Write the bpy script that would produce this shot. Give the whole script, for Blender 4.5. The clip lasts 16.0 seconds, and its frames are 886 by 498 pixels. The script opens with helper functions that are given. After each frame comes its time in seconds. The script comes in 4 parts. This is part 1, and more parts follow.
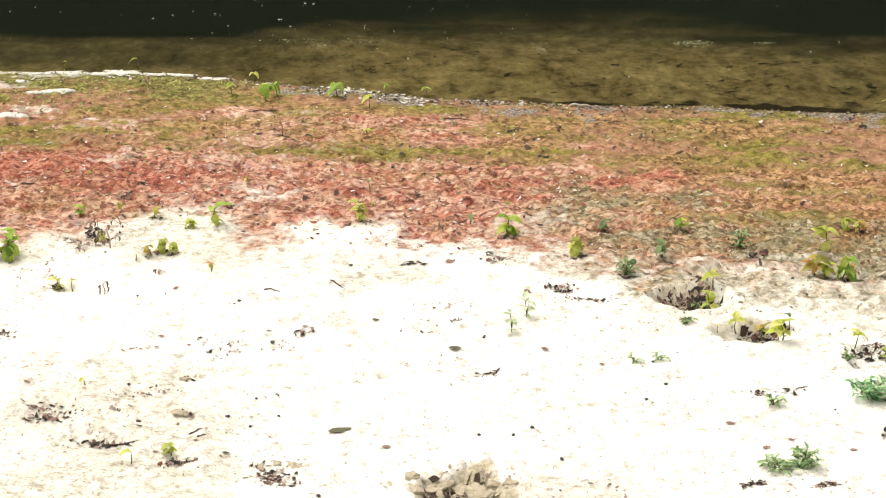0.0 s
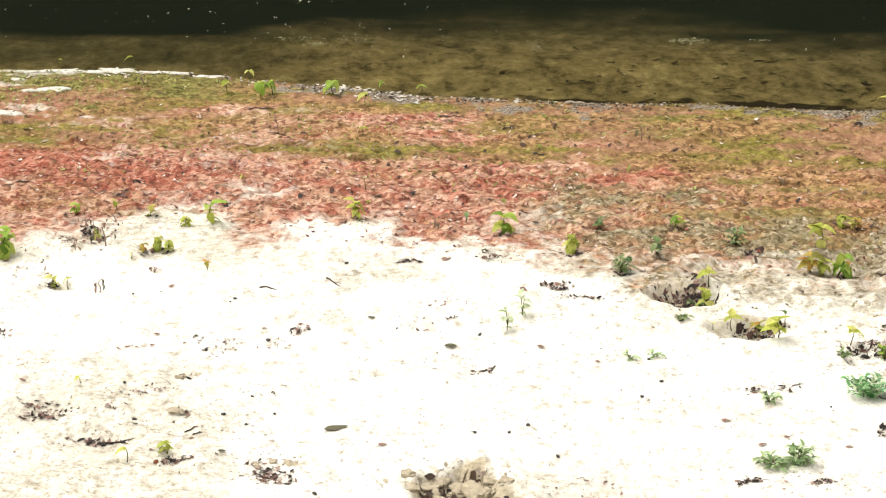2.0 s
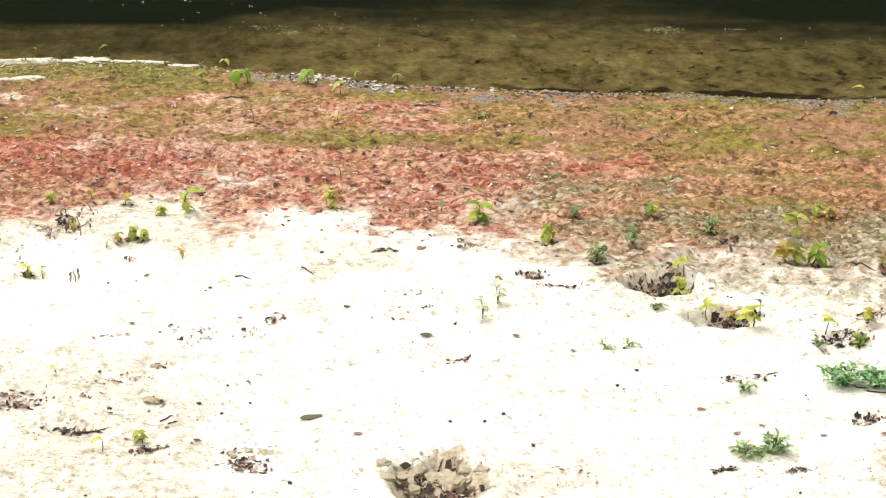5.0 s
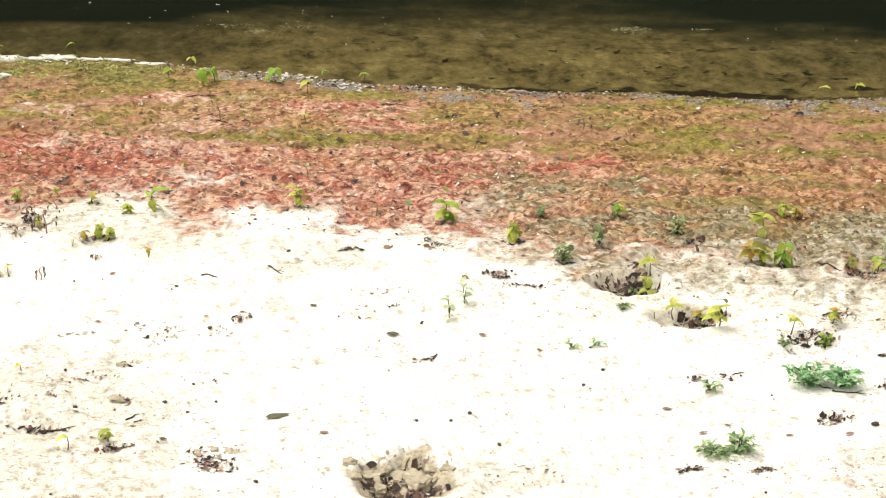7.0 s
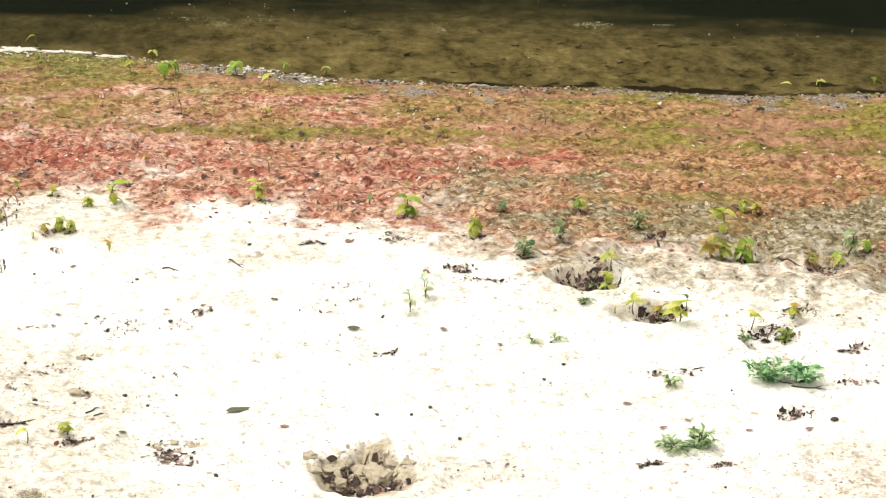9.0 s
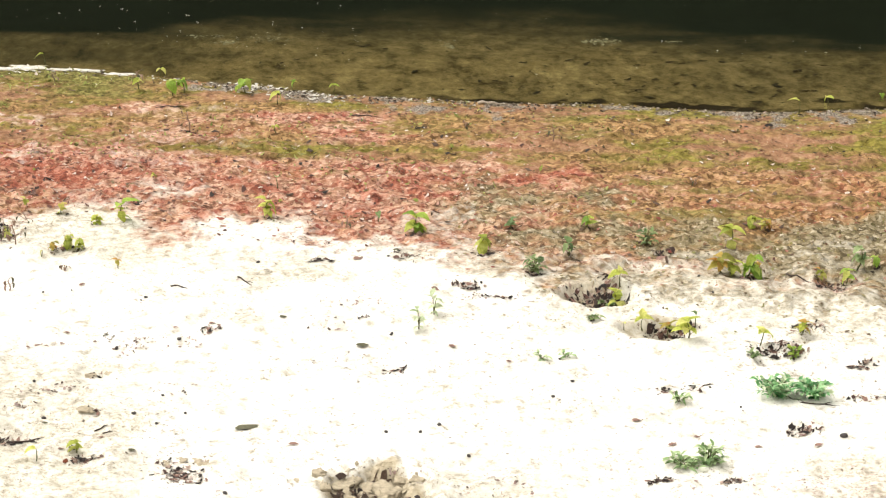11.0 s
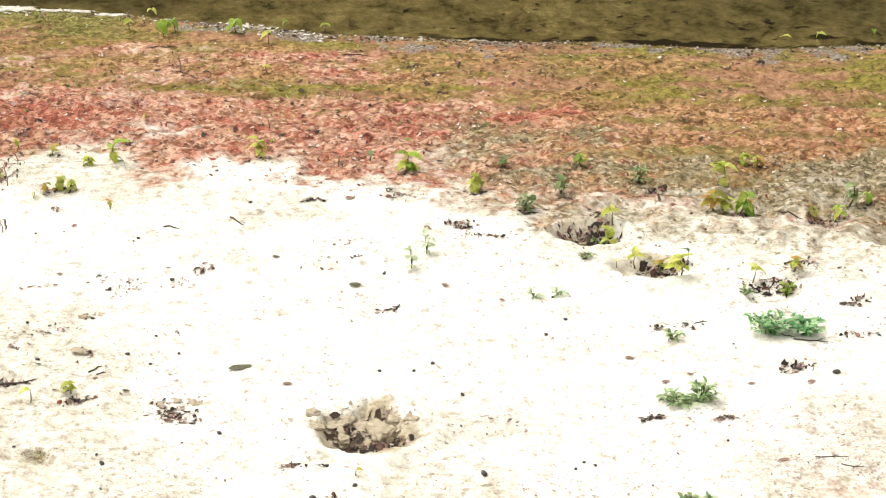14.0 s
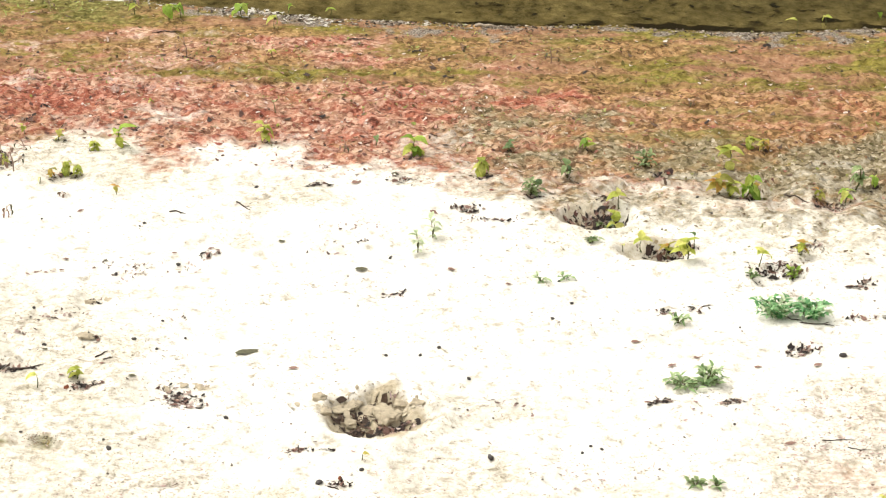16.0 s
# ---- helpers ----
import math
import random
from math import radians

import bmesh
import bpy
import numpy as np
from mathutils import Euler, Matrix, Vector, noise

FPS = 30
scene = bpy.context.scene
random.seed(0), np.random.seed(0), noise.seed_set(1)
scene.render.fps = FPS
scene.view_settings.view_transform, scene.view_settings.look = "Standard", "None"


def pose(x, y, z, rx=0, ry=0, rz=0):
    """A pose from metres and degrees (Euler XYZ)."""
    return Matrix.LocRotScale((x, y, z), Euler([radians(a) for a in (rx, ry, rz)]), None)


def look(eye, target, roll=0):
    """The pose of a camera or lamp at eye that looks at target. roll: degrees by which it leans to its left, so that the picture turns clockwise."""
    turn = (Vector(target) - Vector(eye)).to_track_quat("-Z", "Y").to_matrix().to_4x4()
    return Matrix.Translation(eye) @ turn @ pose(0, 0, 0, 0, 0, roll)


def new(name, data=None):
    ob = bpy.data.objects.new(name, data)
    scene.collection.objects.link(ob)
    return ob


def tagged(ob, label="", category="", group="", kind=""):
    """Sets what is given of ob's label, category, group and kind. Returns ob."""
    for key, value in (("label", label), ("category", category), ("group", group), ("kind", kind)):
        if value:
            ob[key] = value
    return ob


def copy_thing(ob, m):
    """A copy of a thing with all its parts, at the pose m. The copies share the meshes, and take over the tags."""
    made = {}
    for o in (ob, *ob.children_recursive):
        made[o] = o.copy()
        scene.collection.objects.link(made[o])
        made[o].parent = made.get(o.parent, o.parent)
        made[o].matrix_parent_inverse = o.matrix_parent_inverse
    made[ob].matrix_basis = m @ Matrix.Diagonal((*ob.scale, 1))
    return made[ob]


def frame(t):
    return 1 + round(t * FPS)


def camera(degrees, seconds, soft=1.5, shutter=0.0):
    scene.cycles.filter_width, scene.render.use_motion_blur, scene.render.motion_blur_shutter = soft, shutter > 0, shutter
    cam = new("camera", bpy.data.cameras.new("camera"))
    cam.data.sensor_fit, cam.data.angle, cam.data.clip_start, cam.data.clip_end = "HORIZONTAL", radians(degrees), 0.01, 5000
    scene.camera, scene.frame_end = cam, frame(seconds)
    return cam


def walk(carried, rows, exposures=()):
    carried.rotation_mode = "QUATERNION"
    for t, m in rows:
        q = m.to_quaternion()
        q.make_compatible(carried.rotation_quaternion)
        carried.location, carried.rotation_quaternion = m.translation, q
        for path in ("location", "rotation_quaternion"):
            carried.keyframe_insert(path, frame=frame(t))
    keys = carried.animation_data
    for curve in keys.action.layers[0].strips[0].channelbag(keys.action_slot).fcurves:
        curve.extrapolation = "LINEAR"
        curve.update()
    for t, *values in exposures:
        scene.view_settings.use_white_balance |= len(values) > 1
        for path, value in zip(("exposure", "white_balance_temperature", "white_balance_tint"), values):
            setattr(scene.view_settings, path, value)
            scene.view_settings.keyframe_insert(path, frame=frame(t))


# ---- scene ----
STOPS = 1.28
# ---- camera ----
EYE = 3.27
cam = camera(20.0, 16.0, soft=1.15)
# seconds, yaw, pitch, roll of a held long-lens camera that only turns
ROWS = [
    (0.0, -0.0, -24.0, 0.0),
    (0.5, 0.043, -24.063, -0.067),
    (1.0, -0.064, -24.235, 0.051),
    (1.5, -0.173, -24.236, 0.087),
    (2.0, -0.108, -24.054, -0.019),
    (2.5, 0.019, -24.004, -0.085),
    (3.0, -0.025, -24.135, -0.097),
    (3.5, -0.17, -24.225, -0.017),
    (4.0, -0.43, -24.353, 0.177),
    (4.2, -0.56, -24.372, 0.244),
    (6.3, -0.834, -24.156, 0.249),
    (6.5, -0.954, -24.193, 0.373),
    (7.0, -1.556, -24.316, 0.723),
    (7.5, -1.889, -24.406, 0.936),
    (8.0, -2.15, -24.357, 1.055),
    (8.2, -2.344, -24.422, 1.189),
    (10.3, -2.598, -24.434, 1.368),
    (10.5, -2.525, -24.349, 1.283),
    (11.0, -2.308, -24.047, 1.106),
    (11.5, -2.181, -23.857, 0.964),
    (12.0, -2.042, -24.007, 0.791),
    (12.5, -2.107, -24.537, 0.778),
    (13.0, -2.351, -25.067, 0.822),
    (13.5, -2.476, -25.307, 0.875),
    (14.0, -2.522, -25.436, 0.835),
    (14.5, -2.497, -25.577, 0.772),
    (15.0, -2.453, -25.713, 0.696),
    (15.5, -2.42, -25.708, 0.694),
    (16.0, -2.372, -25.795, 0.647),
]
WALK = [(t, pose(0, 0, EYE, 90 + pitch, 0, yaw) @ pose(0, 0, 0, 0, 0, roll)) for t, yaw, pitch, roll in ROWS]
walk(cam, WALK, exposures=[(0.0, STOPS), (16.0, STOPS)])

# ---- light: bright overcast sky, veiled high sun ----
SUN_UP, SUN_TURN = radians(58), radians(-60)
world = bpy.data.worlds.new("sky")
scene.world = world
world.use_nodes = True
wn, wl = world.node_tree.nodes, world.node_tree.links
sky = wn.new("ShaderNodeTexSky")
sky.sky_type, sky.sun_disc = "NISHITA", False
sky.sun_elevation, sky.sun_rotation = SUN_UP, SUN_TURN
sky.air_density, sky.dust_density = 1.0, 3.0
veil = wn.new("ShaderNodeHueSaturation")      # cloud takes the blue out of the sky
veil.inputs["Saturation"].default_value = 0.0
wl.new(sky.outputs[0], veil.inputs["Color"])
haze = wn.new("ShaderNodeMix")                # warm haze
haze.data_type, haze.blend_type = "RGBA", "MULTIPLY"
haze.inputs[0].default_value, haze.inputs[7].default_value = 1.0, (1.0, 0.985, 0.95, 1)
wl.new(veil.outputs[0], haze.inputs[6])
wl.new(haze.outputs[2], wn["Background"].inputs["Color"])
wn["Background"].inputs["Strength"].default_value = 0.15
sun = new("sun", bpy.data.lights.new("sun", "SUN"))
sun.data.energy, sun.data.angle, sun.data.color = 1.0, radians(60), (1.0, 0.97, 0.92)
sun_way = Vector((math.sin(SUN_TURN) * math.cos(SUN_UP), math.cos(SUN_TURN) * math.cos(SUN_UP), math.sin(SUN_UP)))
sun.matrix_world = look(sun_way * 30, (0, 0, 0))


# ---- materials ----
def material(name, build):
    m = bpy.data.materials.new(name)
    m.use_nodes = True
    build(m.node_tree.nodes, m.node_tree.links, m.node_tree.nodes["Principled BSDF"])
    return m


def node(nodes, kind, **values):
    n = nodes.new(kind)
    for k, v in values.items():
        n.inputs[k.replace("_", " ")].default_value = v
    return n


def ramp(nodes, *stops):
    n = nodes.new("ShaderNodeValToRGB")
    e = n.color_ramp.elements
    while len(e) < len(stops):
        e.new(0.5)
    for el, (p, c) in zip(e, stops):
        el.position, el.color = p, (*c, 1) if len(c) == 3 else c
    return n


def noise_at(nodes, links, scale, detail=4.0, rough=0.6):
    """Noise in metres of the world."""
    g = nodes.new("ShaderNodeNewGeometry")
    n = node(nodes, "ShaderNodeTexNoise", Scale=scale, Detail=detail, Roughness=rough)
    links.new(g.outputs["Position"], n.inputs["Vector"])
    return n


def bump(nodes, links, bsdf, height, strength, distance):
    b = node(nodes, "ShaderNodeBump", Strength=strength, Distance=distance)
    links.new(height, b.inputs["Height"])
    links.new(b.outputs[0], bsdf.inputs["Normal"])


def mixed(nodes, links, fac, a, b):
    m = nodes.new("ShaderNodeMix")
    m.data_type = "RGBA"
    for socket, v in ((m.inputs[0], fac), (m.inputs[6], a), (m.inputs[7], b)):
        if isinstance(v, (int, float)):
            socket.default_value = v
        elif isinstance(v, tuple):
            socket.default_value = (*v, 1)
        else:
            links.new(v, socket)
    return m.outputs[2]


def shards(name, colours, rough=0.8, fine=140.0, sheen=0.25):
    """Loose bits: a colour for each piece of the mesh, with grain on it."""
    def build(nodes, links, bsdf):
        g = nodes.new("ShaderNodeNewGeometry")
        r = ramp(nodes, *[(i / (len(colours) if len(colours) > 4 else max(1, len(colours) - 1)), c) for i, c in enumerate(colours)])
        r.color_ramp.interpolation = "CONSTANT" if len(colours) > 4 else "LINEAR"
        links.new(g.outputs["Random Per Island"], r.inputs[0])
        n = noise_at(nodes, links, fine, 3)
        dark = ramp(nodes, (0.3, (0.4867, 0.471, 0.4553)), (0.7, (0.8635, 0.8635, 0.8635)))
        links.new(n.outputs[0], dark.inputs[0])
        mul = nodes.new("ShaderNodeMix")
        mul.data_type, mul.blend_type = "RGBA", "MULTIPLY"
        mul.inputs[0].default_value = 1
        links.new(r.outputs[0], mul.inputs[6])
        links.new(dark.outputs[0], mul.inputs[7])
        links.new(mul.outputs[2], bsdf.inputs["Base Color"])
        bsdf.inputs["Roughness"].default_value = rough
        bsdf.inputs["Specular IOR Level"].default_value = sheen
        bump(nodes, links, bsdf, n.outputs[0], 0.4, 0.002)
    return material(name, build)


def ground_look(nodes, links, bsdf):
    zone = nodes.new("ShaderNodeVertexColor")
    zone.layer_name = "zone"          # red: sand, green: moss, blue: red algae crust
    sep = nodes.new("ShaderNodeSeparateColor")
    links.new(zone.outputs[0], sep.inputs[0])
    bed = nodes.new("ShaderNodeVertexColor")
    bed.layer_name = "bed"            # red: under water, green: gravel, blue: damp dug sand and shade painted in the hollows
    sep2 = nodes.new("ShaderNodeSeparateColor")
    links.new(bed.outputs[0], sep2.inputs[0])
    mud = nodes.new("ShaderNodeVertexColor")
    mud.layer_name = "mud"            # red: black mud at the brim, green: painted darkness of deep water, blue: crumbs of soil
    sep3 = nodes.new("ShaderNodeSeparateColor")
    links.new(mud.outputs[0], sep3.inputs[0])
    fine = noise_at(nodes, links, 74, 6, 0.72)
    mid = noise_at(nodes, links, 26, 5, 0.65)
    wide = noise_at(nodes, links, 5, 4)
    grain = noise_at(nodes, links, 150, 4, 0.7)

    def clumps(base_noise, size, share):
        place = nodes.new("ShaderNodeNewGeometry")
        warp = noise_at(nodes, links, size * 0.9, 3)
        move = nodes.new("ShaderNodeVectorMath")
        move.operation = "MULTIPLY_ADD"
        move.inputs[1].default_value = (0.55 / size,) * 3
        links.new(warp.outputs["Color"], move.inputs[0])
        links.new(place.outputs["Position"], move.inputs[2])
        cells = node(nodes, "ShaderNodeTexVoronoi", Scale=size)
        links.new(move.outputs[0], cells.inputs["Vector"])
        tone_of = nodes.new("ShaderNodeSeparateColor")
        links.new(cells.outputs["Color"], tone_of.inputs[0])
        one = nodes.new("ShaderNodeMath")
        one.operation = "MULTIPLY_ADD"
        one.inputs[1].default_value, one.inputs[2].default_value = share, 0.5 - 0.30 - share * 0.5
        links.new(tone_of.outputs[0], one.inputs[0])
        two = nodes.new("ShaderNodeMath")
        two.operation = "MULTIPLY_ADD"
        two.inputs[1].default_value = 0.60
        links.new(base_noise.outputs[0], two.inputs[0])
        links.new(one.outputs[0], two.inputs[2])
        return two

    def sharpen(mask, by, low, high):
        """A zone's edge broken up by noise."""
        a = nodes.new("ShaderNodeMath")
        a.operation = "ADD"
        s = nodes.new("ShaderNodeMath")
        s.operation = "MULTIPLY_ADD"
        s.inputs[1].default_value, s.inputs[2].default_value = by, -by / 2
        links.new(mid.outputs[0], s.inputs[0])
        links.new(mask, a.inputs[0])
        links.new(s.outputs[0], a.inputs[1])
        m = nodes.new("ShaderNodeMapRange")
        m.inputs[1].default_value, m.inputs[2].default_value = low, high
        links.new(a.outputs[0], m.inputs[0])
        return m.outputs[0]

    flecks = clumps(fine, 62.0, 0.26)
    soil = ramp(nodes, (0.38, (0.11, 0.062, 0.026)), (0.5, (0.25, 0.145, 0.06)), (0.62, (0.40, 0.25, 0.12)))
    links.new(flecks.outputs[0], soil.inputs[0])
    olive = ramp(nodes, (0.34, (0.085, 0.068, 0.014)), (0.5, (0.17, 0.142, 0.03)), (0.66, (0.28, 0.235, 0.055)))
    tufts = clumps(noise_at(nodes, links, 48, 5, 0.65), 52.0, 0.12)
    links.new(tufts.outputs[0], olive.inputs[0])
    rusty = ramp(nodes, (0.32, (0.14, 0.075, 0.042)), (0.5, (0.27, 0.142, 0.080)), (0.68, (0.40, 0.25, 0.158)))
    links.new(tufts.outputs[0], rusty.inputs[0])
    patch = ramp(nodes, (0.45, (0, 0, 0)), (0.56, (1, 1, 1)))
    along = nodes.new("ShaderNodeMapping")
    along.inputs["Scale"].default_value = (0.8, 2.6, 1)
    g0 = nodes.new("ShaderNodeNewGeometry")
    links.new(g0.outputs["Position"], along.inputs["Vector"])
    bands = node(nodes, "ShaderNodeTexNoise", Scale=2.9, Detail=6.0, Roughness=0.6)
    links.new(along.outputs[0], bands.inputs["Vector"])
    links.new(bands.outputs[0], patch.inputs[0])
    moss = mixed(nodes, links, patch.outputs[0], olive.outputs[0], rusty.outputs[0])
    red = ramp(nodes, (0.33, (0.115, 0.034, 0.023)), (0.49, (0.30, 0.095, 0.057)), (0.66, (0.445, 0.23, 0.165)))
    links.new(flecks.outputs[0], red.inputs[0])
    pink = ramp(nodes, (0.34, (0.18, 0.085, 0.055)), (0.49, (0.395, 0.215, 0.142)), (0.66, (0.58, 0.41, 0.30)))
    links.new(flecks.outputs[0], pink.inputs[0])
    blotch = ramp(nodes, (0.42, (0, 0, 0)), (0.55, (1, 1, 1)))
    links.new(noise_at(nodes, links, 9, 7, 0.75).outputs[0], blotch.inputs[0])
    bloom = nodes.new("ShaderNodeVertexColor")
    bloom.layer_name = "bloom"        # red: where the algae are deepest red, green: film of algae, blue: sand with dust and crumbs in it
    sep4 = nodes.new("ShaderNodeSeparateColor")
    links.new(bloom.outputs[0], sep4.inputs[0])
    less = nodes.new("ShaderNodeMath")
    less.operation, less.use_clamp = "SUBTRACT", True
    links.new(blotch.outputs[0], less.inputs[0])
    links.new(sep4.outputs["Red"], less.inputs[1])
    crust = mixed(nodes, links, less.outputs[0], red.outputs[0], pink.outputs[0])
    sand = ramp(nodes, (0.31, (0.37, 0.335, 0.27)), (0.42, (0.55, 0.52, 0.46)), (0.52, (0.67, 0.64, 0.575)), (0.75, (0.74, 0.715, 0.66)))
    links.new(mid.outputs[0], sand.inputs[0])
    speck = ramp(nodes, (0.35, (0.42, 0.38, 0.32)), (0.40, (0.66, 0.62, 0.56)), (0.47, (1, 1, 1)))
    links.new(noise_at(nodes, links, 75, 6, 0.75).outputs[0], speck.inputs[0])
    strewn = ramp(nodes, (0.42, (0.35, 0.35, 0.35)), (0.58, (1, 1, 1)))
    links.new(noise_at(nodes, links, 3.5, 5, 0.65).outputs[0], strewn.inputs[0])
    sandy = nodes.new("ShaderNodeMix")
    sandy.data_type, sandy.blend_type = "RGBA", "MULTIPLY"
    links.new(strewn.outputs[0], sandy.inputs[0])
    links.new(sand.outputs[0], sandy.inputs[6])
    links.new(speck.outputs[0], sandy.inputs[7])
    dusty = nodes.new("ShaderNodeMix")
    dusty.data_type, dusty.blend_type = "RGBA", "MULTIPLY"
    dust = ramp(nodes, (0.36, (0.52, 0.485, 0.43)), (0.45, (0.74, 0.715, 0.66)), (0.60, (0.90, 0.885, 0.84)))
    links.new(noise_at(nodes, links, 48, 6, 0.72).outputs[0], dust.inputs[0])
    links.new(sharpen(sep4.outputs["Blue"], 1.1, 0.25, 0.85), dusty.inputs[0])
    links.new(sandy.outputs[2], dusty.inputs[6])
    links.new(dust.outputs[0], dusty.inputs[7])
    silt = ramp(nodes, (0.34, (0.034, 0.027, 0.013)), (0.45, (0.122, 0.099, 0.051)), (0.55, (0.195, 0.158, 0.084)), (0.68, (0.32, 0.265, 0.15)))
    streak = nodes.new("ShaderNodeMapping")
    streak.inputs["Scale"].default_value = (2.3, 1.3, 1)
    g = nodes.new("ShaderNodeNewGeometry")
    links.new(g.outputs["Position"], streak.inputs["Vector"])
    drift = node(nodes, "ShaderNodeTexNoise", Scale=4.6, Detail=8.0, Roughness=0.78)
    links.new(streak.outputs[0], drift.inputs["Vector"])
    links.new(drift.outputs[0], silt.inputs[0])
    gravel = ramp(nodes, (0.36, (0.0471, 0.03533, 0.02748)), (0.5, (0.157, 0.1295, 0.1021)), (0.64, (0.314, 0.2747, 0.2276)))
    links.new(grain.outputs[0], gravel.inputs[0])
    # damp sand of the dig, also the painted shade tint inside other hollows
    damp = ramp(nodes, (0.32, (0.157, 0.1217, 0.07458)), (0.46, (0.314, 0.263, 0.1766)), (0.7, (0.4239, 0.3729, 0.2826)))
    links.new(fine.outputs[0], damp.inputs[0])

    c = mixed(nodes, links, sharpen(sep.outputs["Green"], 1.6, 0.2, 0.85), soil.outputs[0], moss)
    c = mixed(nodes, links, sharpen(sep.outputs["Blue"], 1.6, 0.2, 0.85), c, crust)
    film = ramp(nodes, (0.36, (0.055, 0.052, 0.013)), (0.5, (0.145, 0.127, 0.034)), (0.64, (0.29, 0.26, 0.09)))
    links.new(tufts.outputs[0], film.inputs[0])
    c = mixed(nodes, links, sharpen(sep4.outputs["Green"], 1.2, 0.2, 0.85), c, film.outputs[0])
    # random dark mottle, painting the shadowed pits between clumps of the flat
    shade_pits = ramp(nodes, (0.33, (0.2355, 0.1963, 0.1648)), (0.43, (0.7222, 0.7065, 0.683)), (0.64, (0.942, 0.942, 0.9263)))
    links.new(noise_at(nodes, links, 20, 6, 0.7).outputs[0], shade_pits.inputs[0])
    worn = nodes.new("ShaderNodeMix")
    worn.data_type, worn.blend_type = "RGBA", "MULTIPLY"
    worn.inputs[0].default_value = 1
    links.new(c, worn.inputs[6])
    links.new(shade_pits.outputs[0], worn.inputs[7])
    c = worn.outputs[2]
    crumb = ramp(nodes, (0.36, (0.06006, 0.04522, 0.02261)), (0.49, (0.1589, 0.1257, 0.06924)), (0.60, (0.2543, 0.2084, 0.1343)), (0.68, (0.3956, 0.3391, 0.2472)))
    links.new(flecks.outputs[0], crumb.inputs[0])
    c = mixed(nodes, links, sharpen(sep3.outputs["Blue"], 1.3, 0.2, 0.85), c, crumb.outputs[0])
    c = mixed(nodes, links, sharpen(sep2.outputs["Green"], 0.8, 0.3, 0.7), c, gravel.outputs[0])
    c = mixed(nodes, links, sharpen(sep.outputs["Red"], 0.9, 0.22, 0.82), c, dusty.outputs[2])
    c = mixed(nodes, links, sharpen(sep2.outputs["Blue"], 0.8, 0.3, 0.7), c, damp.outputs[0])
    c = mixed(nodes, links, sep2.outputs["Red"], c, silt.outputs[0])
    c = mixed(nodes, links, sharpen(sep3.outputs["Red"], 0.6, 0.3, 0.7), c, (0.022, 0.016, 0.011))
    # light lost in deep water, painted on the bed as near-black
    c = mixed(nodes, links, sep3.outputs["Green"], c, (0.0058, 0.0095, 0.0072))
    tone = ramp(nodes, (0.3, (0.86, 0.845, 0.81)), (0.55, (1.03, 1.03, 1.03)))
    links.new(wide.outputs[0], tone.inputs[0])
    out = nodes.new("ShaderNodeMix")
    out.data_type, out.blend_type = "RGBA", "MULTIPLY"
    out.inputs[0].default_value = 1
    links.new(c, out.inputs[6])
    links.new(tone.outputs[0], out.inputs[7])
    links.new(out.outputs[2], bsdf.inputs["Base Color"])
    bsdf.inputs["Roughness"].default_value = 0.95
    bsdf.inputs["Specular IOR Level"].default_value = 0.1
    bump(nodes, links, bsdf, fine.outputs[0], 0.4, 0.006)


def water_look(nodes, links, bsdf):
    out = nodes["Material Output"]
    gloss = node(nodes, "ShaderNodeBsdfGlossy", Roughness=0.05)
    clear = nodes.new("ShaderNodeBsdfTransparent")
    clear.inputs[0].default_value = (0.76, 0.73, 0.56, 1)
    fres = node(nodes, "ShaderNodeFresnel", IOR=1.33)
    mix = nodes.new("ShaderNodeMixShader")
    n = noise_at(nodes, links, 9, 3)
    b = node(nodes, "ShaderNodeBump", Strength=0.25, Distance=0.01)
    links.new(n.outputs[0], b.inputs["Height"])
    links.new(b.outputs[0], gloss.inputs["Normal"])
    links.new(b.outputs[0], fres.inputs["Normal"])
    links.new(fres.outputs[0], mix.inputs[0])
    links.new(clear.outputs[0], mix.inputs[1])
    links.new(gloss.outputs[0], mix.inputs[2])
    links.new(mix.outputs[0], out.inputs["Surface"])
    nodes.remove(bsdf)


GROUND = material("beach", ground_look)
WATER = material("pond_water", water_look)


# ---- terrain ----
LATTICE = np.random.RandomState(5).rand(256, 256)


def value_noise(x, y):
    xi, yi = np.floor(x).astype(int), np.floor(y).astype(int)
    fx, fy = x - xi, y - yi
    fx, fy = fx * fx * (3 - 2 * fx), fy * fy * (3 - 2 * fy)
    a, b = LATTICE[xi & 255, yi & 255], LATTICE[(xi + 1) & 255, yi & 255]
    c, d = LATTICE[xi & 255, (yi + 1) & 255], LATTICE[(xi + 1) & 255, (yi + 1) & 255]
    return (a * (1 - fx) + b * fx) * (1 - fy) + (c * (1 - fx) + d * fx) * fy - 0.5


def fbm(x, y, size, octaves=3, gain=0.5):
    out, amp = 0, 1.0
    for k in range(octaves):
        out = out + amp * value_noise(x / size + 17.3 * k, y / size + 9.1 * k)
        size, amp = size / 2.03, amp * gain
    return out


def step(lo, hi, v):
    t = np.clip((v - lo) / (hi - lo), 0, 1)
    return t * t * (3 - 2 * t)


LEVEL = -0.06          # the pond's surface


def shore(x):
    return 8.73 + 0.45 / (1 + np.exp(np.clip((x + 0.35) / 0.45, -50, 50))) + 0.05 * fbm(x, x * 0, 0.5)


def sand_edge(x):
    """Where the dry sand ends and the crusted flat begins."""
    left = 7.52 + 0.07 * np.exp(-((x + 0.95) / 0.28) ** 2)
    return left - 0.20 * step(-0.6, 0.1, x) - 0.20 * step(0.25, 0.8, x) - 0.10 * step(0.8, 1.6, x)


